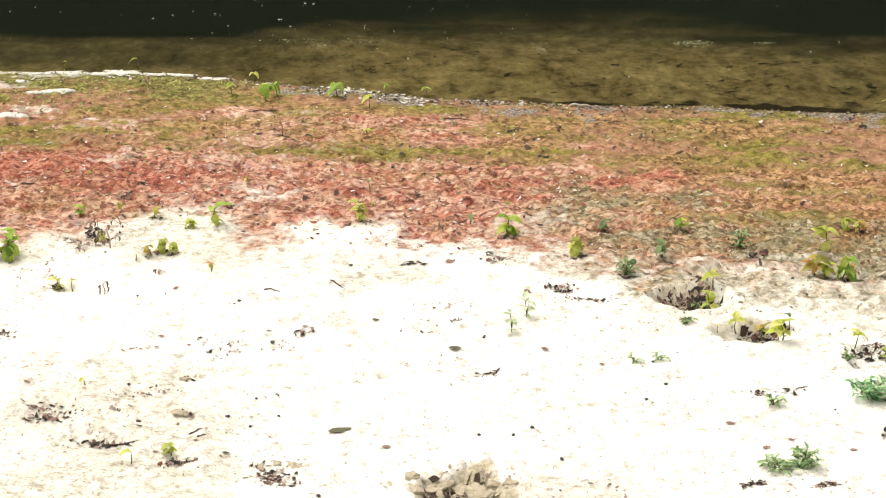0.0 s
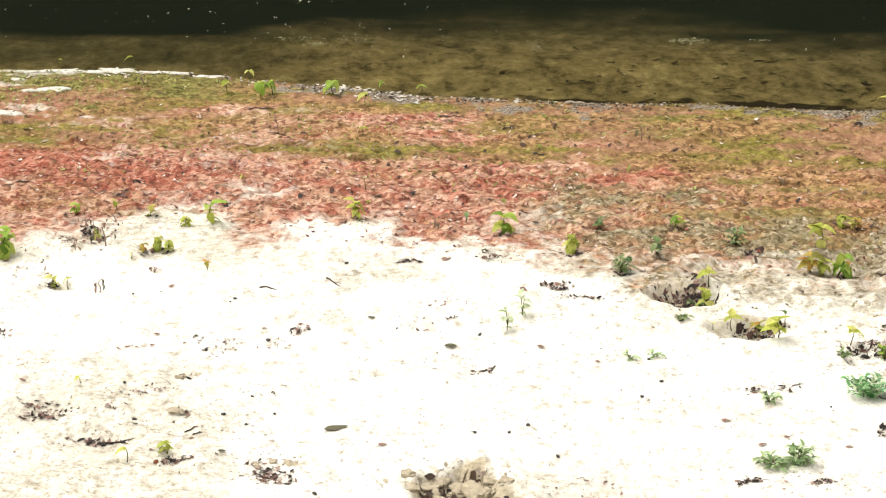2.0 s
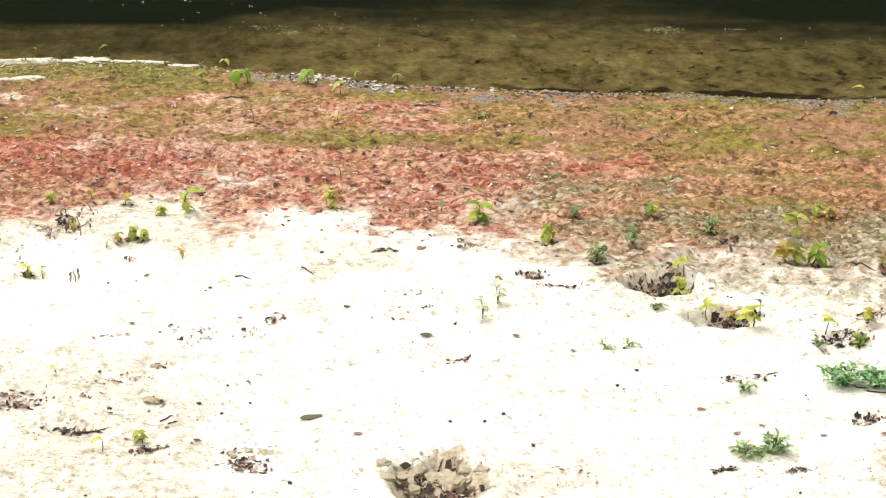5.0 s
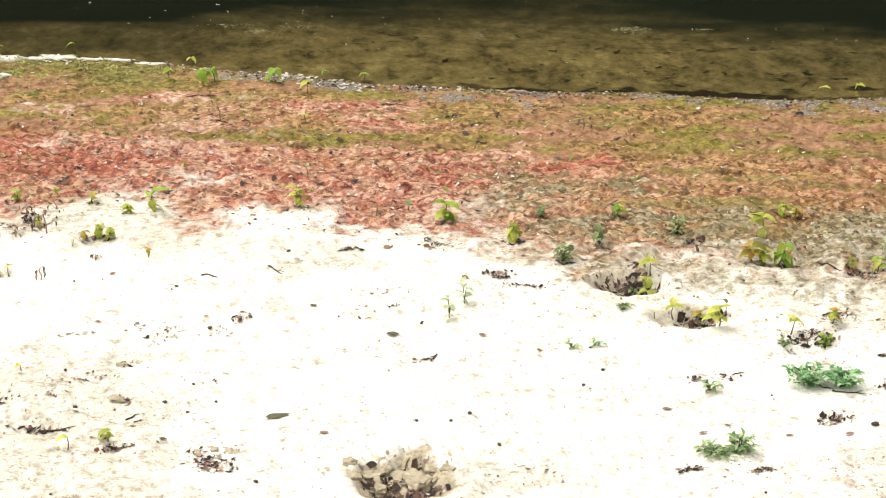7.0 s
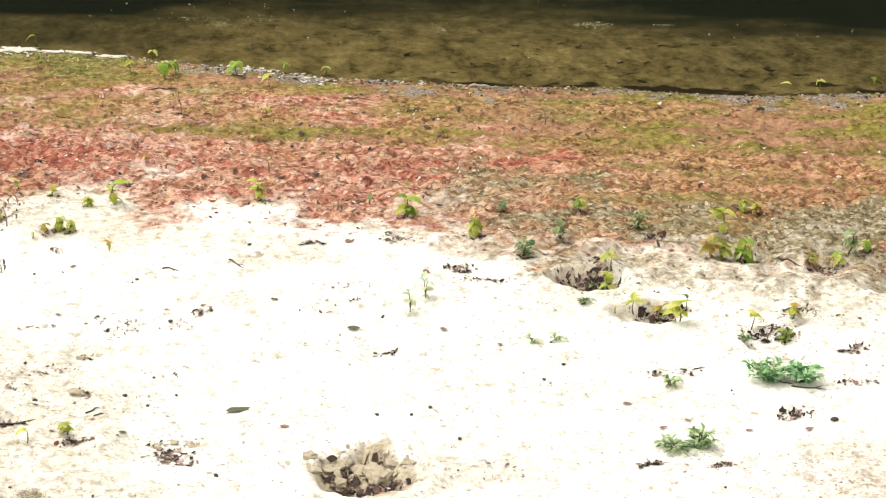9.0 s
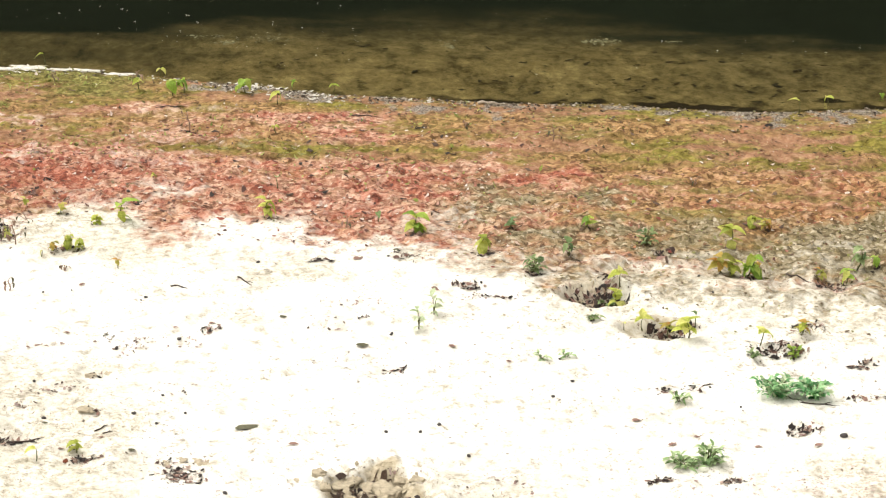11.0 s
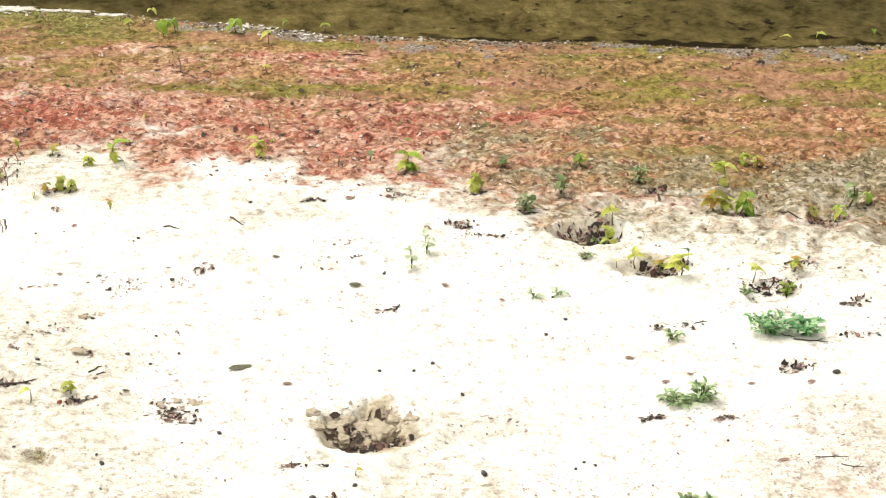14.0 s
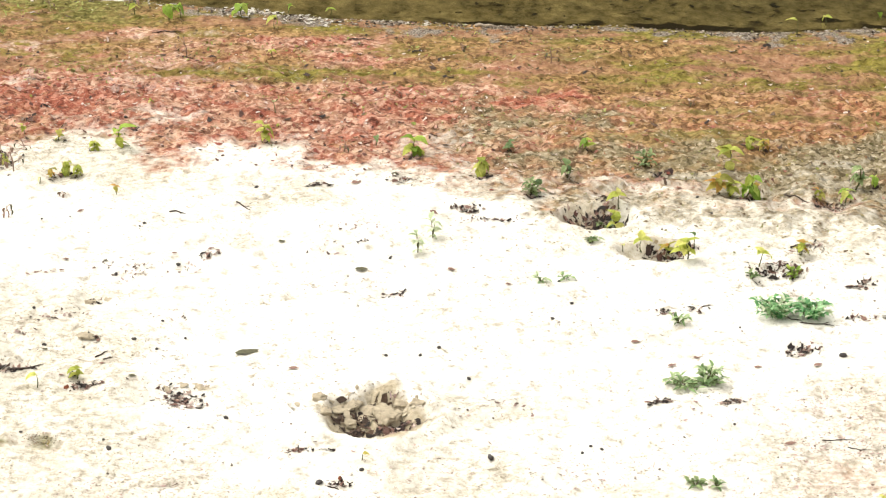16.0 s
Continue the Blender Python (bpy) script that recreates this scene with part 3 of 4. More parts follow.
    (-1.182, 6.385, 0.026, 0.011, 1),
]
# smaller fallen leaves
SMALL_LEAVES = [
    (-0.910, 6.603, 0.018, 0.010, 1),
    (-0.884, 6.603, 0.014, 0.009, 1),
    (-0.935, 6.592, 0.016, 0.008, 1),
    (-0.716, 6.669, 0.017, 0.010, 0),
    (-0.517, 6.732, 0.020, 0.010, 1),
    (-0.409, 6.731, 0.022, 0.012, 1),
    (-0.415, 6.682, 0.018, 0.010, 1),
    (-0.834, 6.113, 0.018, 0.010, 0),
    (-0.773, 5.968, 0.022, 0.010, 1),
    (-0.584, 5.959, 0.026, 0.012, 0),
    (-0.674, 6.040, 0.020, 0.009, 1),
    (-0.201, 6.803, 0.024, 0.016, 0),
    (0.146, 7.274, 0.026, 0.020, 0),
    (0.024, 7.192, 0.034, 0.022, 1),
    (0.950, 6.045, 0.018, 0.012, 1),
    (1.113, 5.995, 0.026, 0.012, 1),
    (0.263, 6.997, 0.030, 0.022, 1),
    (1.131, 5.554, 0.036, 0.016, 1),
    (0.989, 7.251, 0.040, 0.030, 1),
]
# grains of dark gravel: x, y, size
SMALL_PEBBLES = [
    (-0.633, 6.902, 0.008),
    (-0.935, 6.968, 0.009),
    (-0.850, 6.976, 0.007),
    (-0.530, 6.113, 0.010),
    (-0.456, 6.182, 0.009),
    (-0.525, 6.285, 0.009),
    (-0.635, 5.628, 0.010),
    (-0.849, 5.657, 0.009),
    (0.124, 6.696, 0.009),
    (1.086, 7.091, 0.011),
    (1.114, 6.970, 0.011),
    (-0.289, 7.177, 0.012),
    (0.615, 5.558, 0.011),
    (0.642, 5.540, 0.010),
    (0.591, 5.532, 0.012),
    (1.093, 6.210, 0.009),
    (-0.894, 6.375, 0.011),
]
# dark pebbles and droppings: x, y, size
PEBBLES = [
    (-0.324, 5.716, 0.015),
    (-0.617, 5.575, 0.017),
    (0.355, 5.503, 0.02),
    (1.352, 6.035, 0.022),
    (0.571, 6.272, 0.011),
    (0.632, 6.355, 0.011),
    (-0.681, 6.594, 0.015),
    (-0.62, 6.92, 0.012),
    (-0.594, 6.157, 0.012),
    (0.245, 6.105, 0.014),
    (0.192, 6.067, 0.011),
    (0.099, 6.068, 0.012),
    (-0.079, 5.389, 0.017),
    (0.027, 5.449, 0.014),
    (0.608, 6.502, 0.011),
    (0.319, 5.918, 0.014),
    (1.001, 5.667, 0.01),
    (-0.502, 6.647, 0.015),
    (-0.597, 6.157, 0.011),
    (-0.841, 6.147, 0.012),
    (0.12, 6.669, 0.01),
    (-1.118, 8.52, 0.012),
    (-0.175, 8.098, 0.014),
    (-0.745, 7.795, 0.015),
]


# ---- materials of the things ----
def leaf_look(name, dark, light, tip, gloss=0.6):
    def build(nodes, links, bsdf):
        info = nodes.new("ShaderNodeObjectInfo")
        r = ramp(nodes, (0.0, dark), (0.45, light), (0.9, tip))
        links.new(info.outputs["Random"], r.inputs[0])
        n = noise_at(nodes, links, 160, 3)
        shade = ramp(nodes, (0.3, (0.64, 0.66, 0.54)), (0.7, (1.06, 1.05, 0.95)))
        links.new(n.outputs[0], shade.inputs[0])
        mul = nodes.new("ShaderNodeMix")
        mul.data_type, mul.blend_type = "RGBA", "MULTIPLY"
        mul.inputs[0].default_value = 1
        links.new(r.outputs[0], mul.inputs[6])
        links.new(shade.outputs[0], mul.inputs[7])
        links.new(mul.outputs[2], bsdf.inputs["Base Color"])
        bsdf.inputs["Roughness"].default_value = gloss
        bsdf.inputs["Specular IOR Level"].default_value = 0.2
        bump(nodes, links, bsdf, n.outputs[0], 0.3, 0.002)
        thin = nodes.new("ShaderNodeBsdfTranslucent")
        links.new(mul.outputs[2], thin.inputs[0])
        mix = nodes.new("ShaderNodeMixShader")
        mix.inputs[0].default_value = 0.45
        links.new(bsdf.outputs[0], mix.inputs[1])
        links.new(thin.outputs[0], mix.inputs[2])
        links.new(mix.outputs[0], nodes["Material Output"].inputs["Surface"])
    return material(name, build)


LEAF = [
    leaf_look("fresh_leaf", (0.14, 0.24, 0.035), (0.28, 0.42, 0.065), (0.44, 0.52, 0.12)),
    leaf_look("lime_leaf", (0.26, 0.30, 0.05), (0.46, 0.50, 0.10), (0.62, 0.60, 0.20)),
    leaf_look("yellowing_leaf", (0.24, 0.23, 0.05), (0.44, 0.39, 0.09), (0.48, 0.25, 0.07)),
    leaf_look("grey_green_leaf", (0.10, 0.16, 0.075), (0.19, 0.27, 0.12), (0.32, 0.40, 0.20)),
    leaf_look("pale_leaf", (0.40, 0.48, 0.32), (0.60, 0.66, 0.50), (0.66, 0.70, 0.57)),
    leaf_look("herb_leaf", (0.07, 0.22, 0.09), (0.21, 0.45, 0.21), (0.50, 0.70, 0.45)),
    leaf_look("dusty_leaf", (0.10, 0.17, 0.07), (0.28, 0.41, 0.20), (0.56, 0.65, 0.43)),
]
STEM = shards("plant_stem", [(0.10, 0.13, 0.04), (0.16, 0.11, 0.05)])
DEAD = shards("dead_leaf", [(0.02, 0.013, 0.011), (0.05, 0.028, 0.022), (0.26, 0.15, 0.115), (0.025, 0.017, 0.014),
                            (0.36, 0.26, 0.20), (0.08, 0.042, 0.032), (0.52, 0.42, 0.36), (0.03, 0.02, 0.016), (0.15, 0.08, 0.06), (0.02, 0.015, 0.012)])
RUST = shards("rust_leaf", [(0.22, 0.06, 0.025), (0.15, 0.045, 0.02)])
OLIVE = shards("olive_dead_leaf", [(0.10, 0.095, 0.05), (0.13, 0.12, 0.07)])
DRY = shards("withered_stem", [(0.27, 0.165, 0.12), (0.36, 0.24, 0.18), (0.17, 0.105, 0.08)])
BARK = shards("twig_bark", [(0.06, 0.042, 0.032), (0.10, 0.07, 0.055)])
BLEACHED = shards("bleached_stick", [(0.45, 0.38, 0.28), (0.5, 0.42, 0.32)])
STONE = shards("dark_pebble", [(0.035, 0.03, 0.028), (0.07, 0.06, 0.055)], rough=0.6)
CLOD = shards("damp_sand", [(0.38, 0.31, 0.20), (0.50, 0.43, 0.31), (0.44, 0.37, 0.25), (0.54, 0.47, 0.35)], fine=70.0)
CRUST_BITS = shards("algae_crust", [(0.26, 0.075, 0.05), (0.40, 0.18, 0.125), (0.55, 0.40, 0.31), (0.30, 0.09, 0.06), (0.14, 0.06, 0.045),
                                    (0.47, 0.27, 0.20), (0.62, 0.52, 0.44), (0.34, 0.115, 0.08), (0.22, 0.12, 0.06), (0.43, 0.23, 0.165), (0.10, 0.05, 0.038)], rough=0.9)
MOSS_BITS = shards("moss_tuft", [(0.14, 0.115, 0.03), (0.23, 0.19, 0.05), (0.30, 0.23, 0.08), (0.20, 0.11, 0.05), (0.09, 0.075, 0.02),
                                 (0.34, 0.19, 0.09), (0.24, 0.25, 0.05), (0.40, 0.29, 0.13), (0.13, 0.07, 0.035), (0.36, 0.16, 0.08), (0.07, 0.05, 0.02)], rough=0.9)
GREEN_BITS = shards("green_tuft", [(0.17, 0.20, 0.04), (0.28, 0.32, 0.07), (0.38, 0.40, 0.12), (0.20, 0.20, 0.05)])
SOIL_BITS = shards("soil_crumbs", [(0.22, 0.165, 0.09), (0.32, 0.25, 0.145), (0.44, 0.36, 0.24), (0.22, 0.19, 0.07), (0.14, 0.095, 0.055), (0.56, 0.48, 0.36), (0.30, 0.24, 0.13), (0.24, 0.23, 0.08)])
SPECKS = shards("sand_specks", [(0.26, 0.21, 0.17), (0.40, 0.34, 0.285), (0.48, 0.42, 0.36), (0.30, 0.25, 0.20), (0.44, 0.36, 0.32), (0.50, 0.44, 0.38), (0.36, 0.32, 0.26), (0.15, 0.115, 0.09), (0.52, 0.45, 0.40)])
PINK_SPECKS = shards("pink_specks", [(0.56, 0.40, 0.36), (0.48, 0.32, 0.28), (0.60, 0.48, 0.44), (0.36, 0.25, 0.21), (0.54, 0.36, 0.32), (0.20, 0.14, 0.11), (0.58, 0.45, 0.40)])
CRUMBS = shards("plant_crumbs", [(0.30, 0.21, 0.18), (0.12, 0.08, 0.065), (0.42, 0.31, 0.28), (0.22, 0.15, 0.12), (0.46, 0.38, 0.31), (0.08, 0.055, 0.045), (0.36, 0.24, 0.21)])
GRIT = shards("shore_grit", [(0.16, 0.125, 0.09), (0.28, 0.23, 0.17), (0.40, 0.34, 0.26), (0.09, 0.07, 0.05), (0.46, 0.40, 0.32), (0.21, 0.17, 0.12), (0.06, 0.045, 0.035)], rough=0.9, sheen=0.1)
FLOATERS = shards("floating_fluff", [(0.75, 0.75, 0.66), (0.5, 0.5, 0.36), (0.6, 0.58, 0.42), (0.3, 0.3, 0.18)])
SUNK = shards("sunken_leaf", [(0.02, 0.016, 0.008), (0.05, 0.036, 0.014), (0.03, 0.022, 0.01), (0.09, 0.065, 0.025), (0.04, 0.03, 0.012), (0.16, 0.12, 0.05), (0.025, 0.02, 0.009)])
PALE_CRUST = shards("dried_scum", [(0.60, 0.57, 0.48), (0.66, 0.63, 0.55), (0.50, 0.46, 0.38)], fine=60.0)
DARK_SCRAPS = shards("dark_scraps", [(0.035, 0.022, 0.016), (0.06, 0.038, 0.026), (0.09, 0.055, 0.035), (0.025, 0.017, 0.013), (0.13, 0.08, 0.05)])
PALE_SCRAPS = shards("pale_scraps", [(0.62, 0.54, 0.46), (0.68, 0.62, 0.54), (0.52, 0.42, 0.34), (0.60, 0.47, 0.40)])
WATER_WEED = shards("floating_weed", [(0.10, 0.095, 0.035), (0.16, 0.15, 0.06), (0.08, 0.07, 0.03), (0.24, 0.23, 0.11)])


# ---- builders ----
def part(name, bm, mat, parent=None, label=""):
    me = bpy.data.meshes.new(name)
    bm.to_mesh(me)
    bm.free()
    for p in me.polygons:
        p.use_smooth = True
    me.materials.append(mat)
    ob = new(name, me)
    ob.parent = parent
    return tagged(ob, label)


def placed(name, me, parent, m):
    ob = new(name, me)
    ob.parent = parent
    ob.matrix_basis = m
    return ob


def base(name, where, label, category, group="", turn=0.0):
    ob = new(name)
    ob.empty_display_size = 0.02
    ob.matrix_basis = Matrix.Translation(where) @ Matrix.Rotation(turn, 4, "Z")
    return tagged(ob, label, category, group)


def tube(bm, points, radii, sides=6):
    """A tapered round stalk along the points, closed at both ends."""
    rings = []
    for i, p in enumerate(points):
        a, b = points[max(0, i - 1)], points[min(len(points) - 1, i + 1)]
        turn = (b - a).to_track_quat("Z", "Y").to_matrix()
        rings.append([bm.verts.new(p + turn @ Vector((radii[i] * math.cos(k * math.tau / sides), radii[i] * math.sin(k * math.tau / sides), 0))) for k in range(sides)])
    for lo, hi in zip(rings, rings[1:]):
        for k in range(sides):
            bm.faces.new((lo[k], lo[(k + 1) % sides], hi[(k + 1) % sides], hi[k]))
    bm.faces.new(rings[0][::-1])
    bm.faces.new(rings[-1])
    return bm


def leaf_mesh(name, mat, wide, droop, fold, wave, seed, long=7):
    """A leaf one metre long on +X, its blade folded on the midrib and hanging towards the tip."""
    rng = random.Random(seed)
    bm = bmesh.new()
    rows = []
    ph = rng.uniform(0, 6)
    for i in range(long + 1):
        t = i / long
        half = wide * 0.5 * (math.sin(math.pi * t ** 0.72) ** 0.85 if 0 < t < 1 else 0.02)
        ang = -droop * t
        x, z = t * math.cos(ang * 0.6), t * math.sin(ang * 0.75)
        row = []
        for v in (-1, -0.55, 0, 0.55, 1):
            lift = fold * abs(v) * half + wave * math.sin(9 * t + ph + v) * abs(v) * half
            row.append(bm.verts.new((x, v * half * (1 + 0.12 * math.sin(17 * t + v + ph)), z + lift)))
        rows.append(row)
    for a, b in zip(rows, rows[1:]):
        for k in range(4):
            bm.faces.new((a[k], b[k], b[k + 1], a[k + 1]))
    me = bpy.data.meshes.new(name)
    bm.to_mesh(me)
    bm.free()
    for p in me.polygons:
        p.use_smooth = True
    me.materials.append(mat)
    return me


BROAD = [[leaf_mesh("leaf", m, w, d, f, 0.18, k) for k, (w, d, f) in enumerate(((0.66, 1.2, 0.35), (0.76, 1.7, 0.25), (0.6, 0.8, 0.4), (0.72, 2.1, 0.2)))] for m in LEAF]
NARROW = [[leaf_mesh("leaf", m, w, d, f, 0.12, 9 + k, 5) for k, (w, d, f) in enumerate(((0.40, 0.5, 0.4), (0.32, 0.9, 0.3), (0.48, 0.3, 0.5)))] for m in LEAF]

WORDS = ["fresh green", "lime green", "yellowing", "grey-green", "pale green", "mid-green", "dusty green"]


def seedling(x, y, tall, leaves, tone, spot, rng):
    ob = base("seedling", at(x, y, -0.004), f"{WORDS[tone]} broad-leaved seedling {spot}", "plant", "seedlings on the shore", rng.uniform(0, 6.28))
    lean = Vector((rng.uniform(-0.2, 0.2), rng.uniform(-0.2, 0.2), 1)) * tall * 0.72
    knots = [lean * t + Vector((0.08 * tall * math.sin(3 * t), 0, 0)) for t in (0, 0.35, 0.7, 1)]
    thick = 0.0011 + 0.012 * tall
    part("stem", tube(bmesh.new(), knots, [thick * k for k in (1.2, 1, 0.8, 0.55)]), STEM, ob)
    turn = rng.uniform(0, 6.28)
    more = leaves + (6 if leaves > 3 else 3 if leaves > 2 else 1 if leaves == 2 else 0)
    for k in range(more):
        t = 1 if k < 3 else rng.uniform(0.35, 0.8)
        root = knots[-1] * t if t < 1 else knots[-1]
        size = tall * (rng.uniform(0.36, 0.66) if 1 < leaves < 5 else rng.uniform(0.30, 0.56) if leaves > 4 else rng.uniform(0.6, 0.84)) * (0.8 if leaves == 1 else 0.6 if tone == 3 and tall > 0.07 else 1)
        tint = tone if rng.random() < 0.75 else (1 if tone in (0, 2) else tone)
        rise = rng.uniform(0.55, 1.25) if "hollow" in spot else rng.uniform(-0.3, 1.1)
        m = Matrix.Translation(root) @ Matrix.Rotation(turn + k * 2.3 + rng.uniform(-0.4, 0.4), 4, "Z") @ Matrix.Rotation(-rise, 4, "Y") @ Matrix.Rotation(rng.uniform(-0.4, 0.4), 4, "X")
        placed("leaf", rng.choice(BROAD[tint]), ob, m @ Matrix.Scale(size, 4))
    return ob


def herb(x, y, wide, tall, shoots, tone, rng):
    """A low herb: shoots that spread from one root, with small leaves on both sides."""
    spot = "growing low on bare sand" if y < 6.6 else "on the crusted sand of the bank"
    kind = "slender whorled weed" if tone == 4 else "leafy creeping herb" if shoots > 8 else "small tufted herb"
    ob = base("herb", at(x, y, -0.004), f"{WORDS[tone]} {kind} {spot}", "plant", "herbs on the sand")
    for s in range(shoots):
        turn = s * 2.4 + rng.uniform(-0.3, 0.3)
        reach = wide * 0.5 * rng.uniform(0.35, 0.95)
        up = tall * rng.uniform(0.45, 0.95) * (1 - 0.45 * reach / (wide * 0.5))
        if tone == 4:
            reach, up = reach * 0.35, tall * rng.uniform(0.6, 1)
        way = Vector((math.cos(turn), math.sin(turn) * 0.9, 0))
        knots = [way * reach * t + Vector((0, 0, up * (1 - (1 - t) ** 2))) for t in (0, 0.3, 0.65, 1)]
        stem = part("stem", tube(bmesh.new(), knots, [0.0016, 0.0013, 0.001, 0.0006], 5), STEM, ob)
        count = max(5, min(12, int((reach + up) / 0.009))) if tone != 4 else 5
        for k in range(count):
            t = (k + 1) / count
            i = min(2, int(t * 3))
            p = knots[i].lerp(knots[i + 1], t * 3 - i)
            size = rng.uniform(0.017, 0.032) * (1.25 if tone == 4 else 0.92 if shoots > 8 else 0.8)
            m = Matrix.Translation(p) @ Matrix.Rotation(turn + (1.2 if k % 2 else -1.2) * rng.uniform(0.5, 1.1), 4, "Z") @ Matrix.Rotation(-rng.uniform(0.1, 0.9), 4, "Y") @ Matrix.Rotation(rng.uniform(-0.5, 0.5), 4, "X")
            placed("leaf", rng.choice(NARROW[4 if tone == 5 and rng.random() < 0.22 else tone]), stem, m @ Matrix.Scale(size, 4))
    return ob


def scatter(name, mat, pts, sizes, label, category, rng, tilt=0.2, curl=0.2, ratio=(0.4, 1.0), level=None, sides=7, ragged=0.45):
    """Many small ragged, curled flakes as one mesh, each lying on the ground under it."""
    n = len(pts)
    x, y = pts[:, 0], pts[:, 1]
    yaw = rng.uniform(0, 2 * np.pi, n)
    asp = rng.uniform(ratio[0], ratio[1], n)
    ang = np.arange(sides) * 2 * np.pi / sides + rng.uniform(-0.3, 0.3, (n, sides))
    rad = rng.uniform(1 - ragged, 1.15, (n, sides)) * sizes[:, None] * 0.5
    u, v = rad * np.cos(ang), rad * np.sin(ang) * asp[:, None]
    px = x[:, None] + u * np.cos(yaw)[:, None] - v * np.sin(yaw)[:, None]
    py = y[:, None] + u * np.sin(yaw)[:, None] + v * np.cos(yaw)[:, None]
    gz = height(px, py) if level is None else np.full((n, sides), level)
    gc = height(x, y)[:, None] if level is None else gz[:, :1]
    gz = np.clip(gz, gc - 0.35 * sizes[:, None], gc + 0.35 * sizes[:, None])
    bend = curl * sizes[:, None] * rng.uniform(0, 1, (n, 1)) * (u / sizes[:, None] * 2) ** 2
    lean = tilt * (rng.normal(0, 1, (n, 1)) * u + rng.normal(0, 1, (n, 1)) * v)
    lean = lean - lean.min(1)[:, None]
    jag = rng.uniform(0, 0.04 + 0.4 * min(tilt, 0.2), (n, sides)) * sizes[:, None]
    rim = np.stack([px, py, gz + bend + lean + jag + 0.0006], -1)
    gm = height(x, y) if level is None else np.full(n, level)
    mid = np.stack([x, y, np.maximum(gm + 0.0012, (gz + lean).mean(1) + 0.0012 + 0.06 * sizes * rng.uniform(0, 1, n))], -1)[:, None]
    co = np.concatenate([rim, mid], 1).reshape(-1, 3)
    k = sides + 1
    ring = np.arange(sides)
    top = np.stack([ring, (ring + 1) % sides, np.full(sides, sides)], -1)
    tri = (top[None] + (np.arange(n) * k)[:, None, None]).reshape(-1, 3)
    me = bpy.data.meshes.new(name)
    me.vertices.add(len(co))
    me.vertices.foreach_set("co", co.astype(np.float32).ravel())
    me.loops.add(tri.size)
    me.loops.foreach_set("vertex_index", tri.astype(np.int32).ravel())
    me.polygons.add(len(tri))
    me.polygons.foreach_set("loop_start", np.arange(0, tri.size, 3, dtype=np.int32))
    me.update()
    me.materials.append(mat)
    ob = new(name, me)
    return tagged(ob, label, category, kind="stuff")


def grains(name, mat, pts, sizes, label, category, rng):
    """Small rounded stones as one mesh."""
    n = len(pts)
    z = height(pts[:, 0], pts[:, 1])
    ball = np.array([(1, 0, 0), (0, 1, 0), (-1, 0, 0), (0, -1, 0), (0, 0, 0.5), (0, 0, -0.5)], float)
    co = ball[None] * rng.uniform(0.4, 1.4, (n, 6, 1)) * sizes[:, None, None] * 0.5
    co = co + np.stack([pts[:, 0], pts[:, 1], z + sizes * 0.2], -1)[:, None]
    faces = np.array([(0, 1, 4), (1, 2, 4), (2, 3, 4), (3, 0, 4), (1, 0, 5), (2, 1, 5), (3, 2, 5), (0, 3, 5)])
    me = bpy.data.meshes.new(name)
    me.from_pydata(co.reshape(-1, 3).tolist(), [], (faces[None] + (np.arange(n) * 6)[:, None, None]).reshape(-1, 3).tolist())
    me.materials.append(mat)
    return tagged(new(name, me), label, category, kind="stuff")


def sample(rng, n, box, weight):
    """n places in the box, thick where weight(x, y) is near one."""
    out = np.zeros((0, 2))
    while len(out) < n:
        p = np.stack([rng.uniform(box[0], box[1], 4 * n), rng.uniform(box[2], box[3], 4 * n)], -1)
        out = np.concatenate([out, p[rng.uniform(0, 1, 4 * n) < weight(p[:, 0], p[:, 1])]])
    return out[:n]


def twig(x0, y0, x1, y1, thick, k, rng):
    thick = thick * 0.7
    a, b = at(x0, y0, thick * 0.4), at(x1, y1, thick * 0.4)
    side = (b - a).cross(Vector((0, 0, 1))).normalized()
    pts = [a.lerp(b, t) + side * rng.uniform(-0.05, 0.05) * (b - a).length * math.sin(math.pi * t) + Vector((0, 0, thick * rng.uniform(0, 0.8))) for t in (0, 0.2, 0.4, 0.6, 0.8, 1)]
    pts = [at(p.x, p.y, thick * 0.4) if i in (0, 5) else Vector((p.x, p.y, at(p.x, p.y).z + thick * rng.uniform(0.4, 0.9))) for i, p in enumerate(pts)]
    bm = tube(bmesh.new(), pts, [thick * v for v in (0.5, 0.55, 0.42, 0.45, 0.3, 0.16)])
    fork = pts[3]
    tip = fork + (b - a) * 0.22 + side * (b - a).length * rng.choice((-0.16, 0.16))
    tube(bm, [fork, fork.lerp(tip, 0.5) + Vector((0, 0, thick * 0.5)), at(tip.x, tip.y, thick * 0.3)], [thick * 0.28, thick * 0.22, thick * 0.12])
    pale = k == 5
    ob = part("twig", bm, BLEACHED if pale else BARK)
    return tagged(ob, "short bleached stick lying at the waterline" if pale else "thin dark dead twig lying on the sand", "twig", "twigs on the ground")


def lump(name, where, size, mat, rng, squash=0.7, rough=0.3, detail=2):
    bm = bmesh.new()
    bmesh.ops.create_icosphere(bm, subdivisions=detail, radius=0.5)
    off = Vector((rng.uniform(-50, 50), rng.uniform(-50, 50), 0))
    sx, sy = rng.uniform(0.8, 1.25), rng.uniform(0.7, 1.0)
    for v in bm.verts:
        v.co *= 1 + rough * noise.fractal(v.co * 2.2 + off, 0.8, 2.0, 4)
        v.co = Vector((v.co.x * sx, v.co.y * sy, v.co.z * squash)) * size
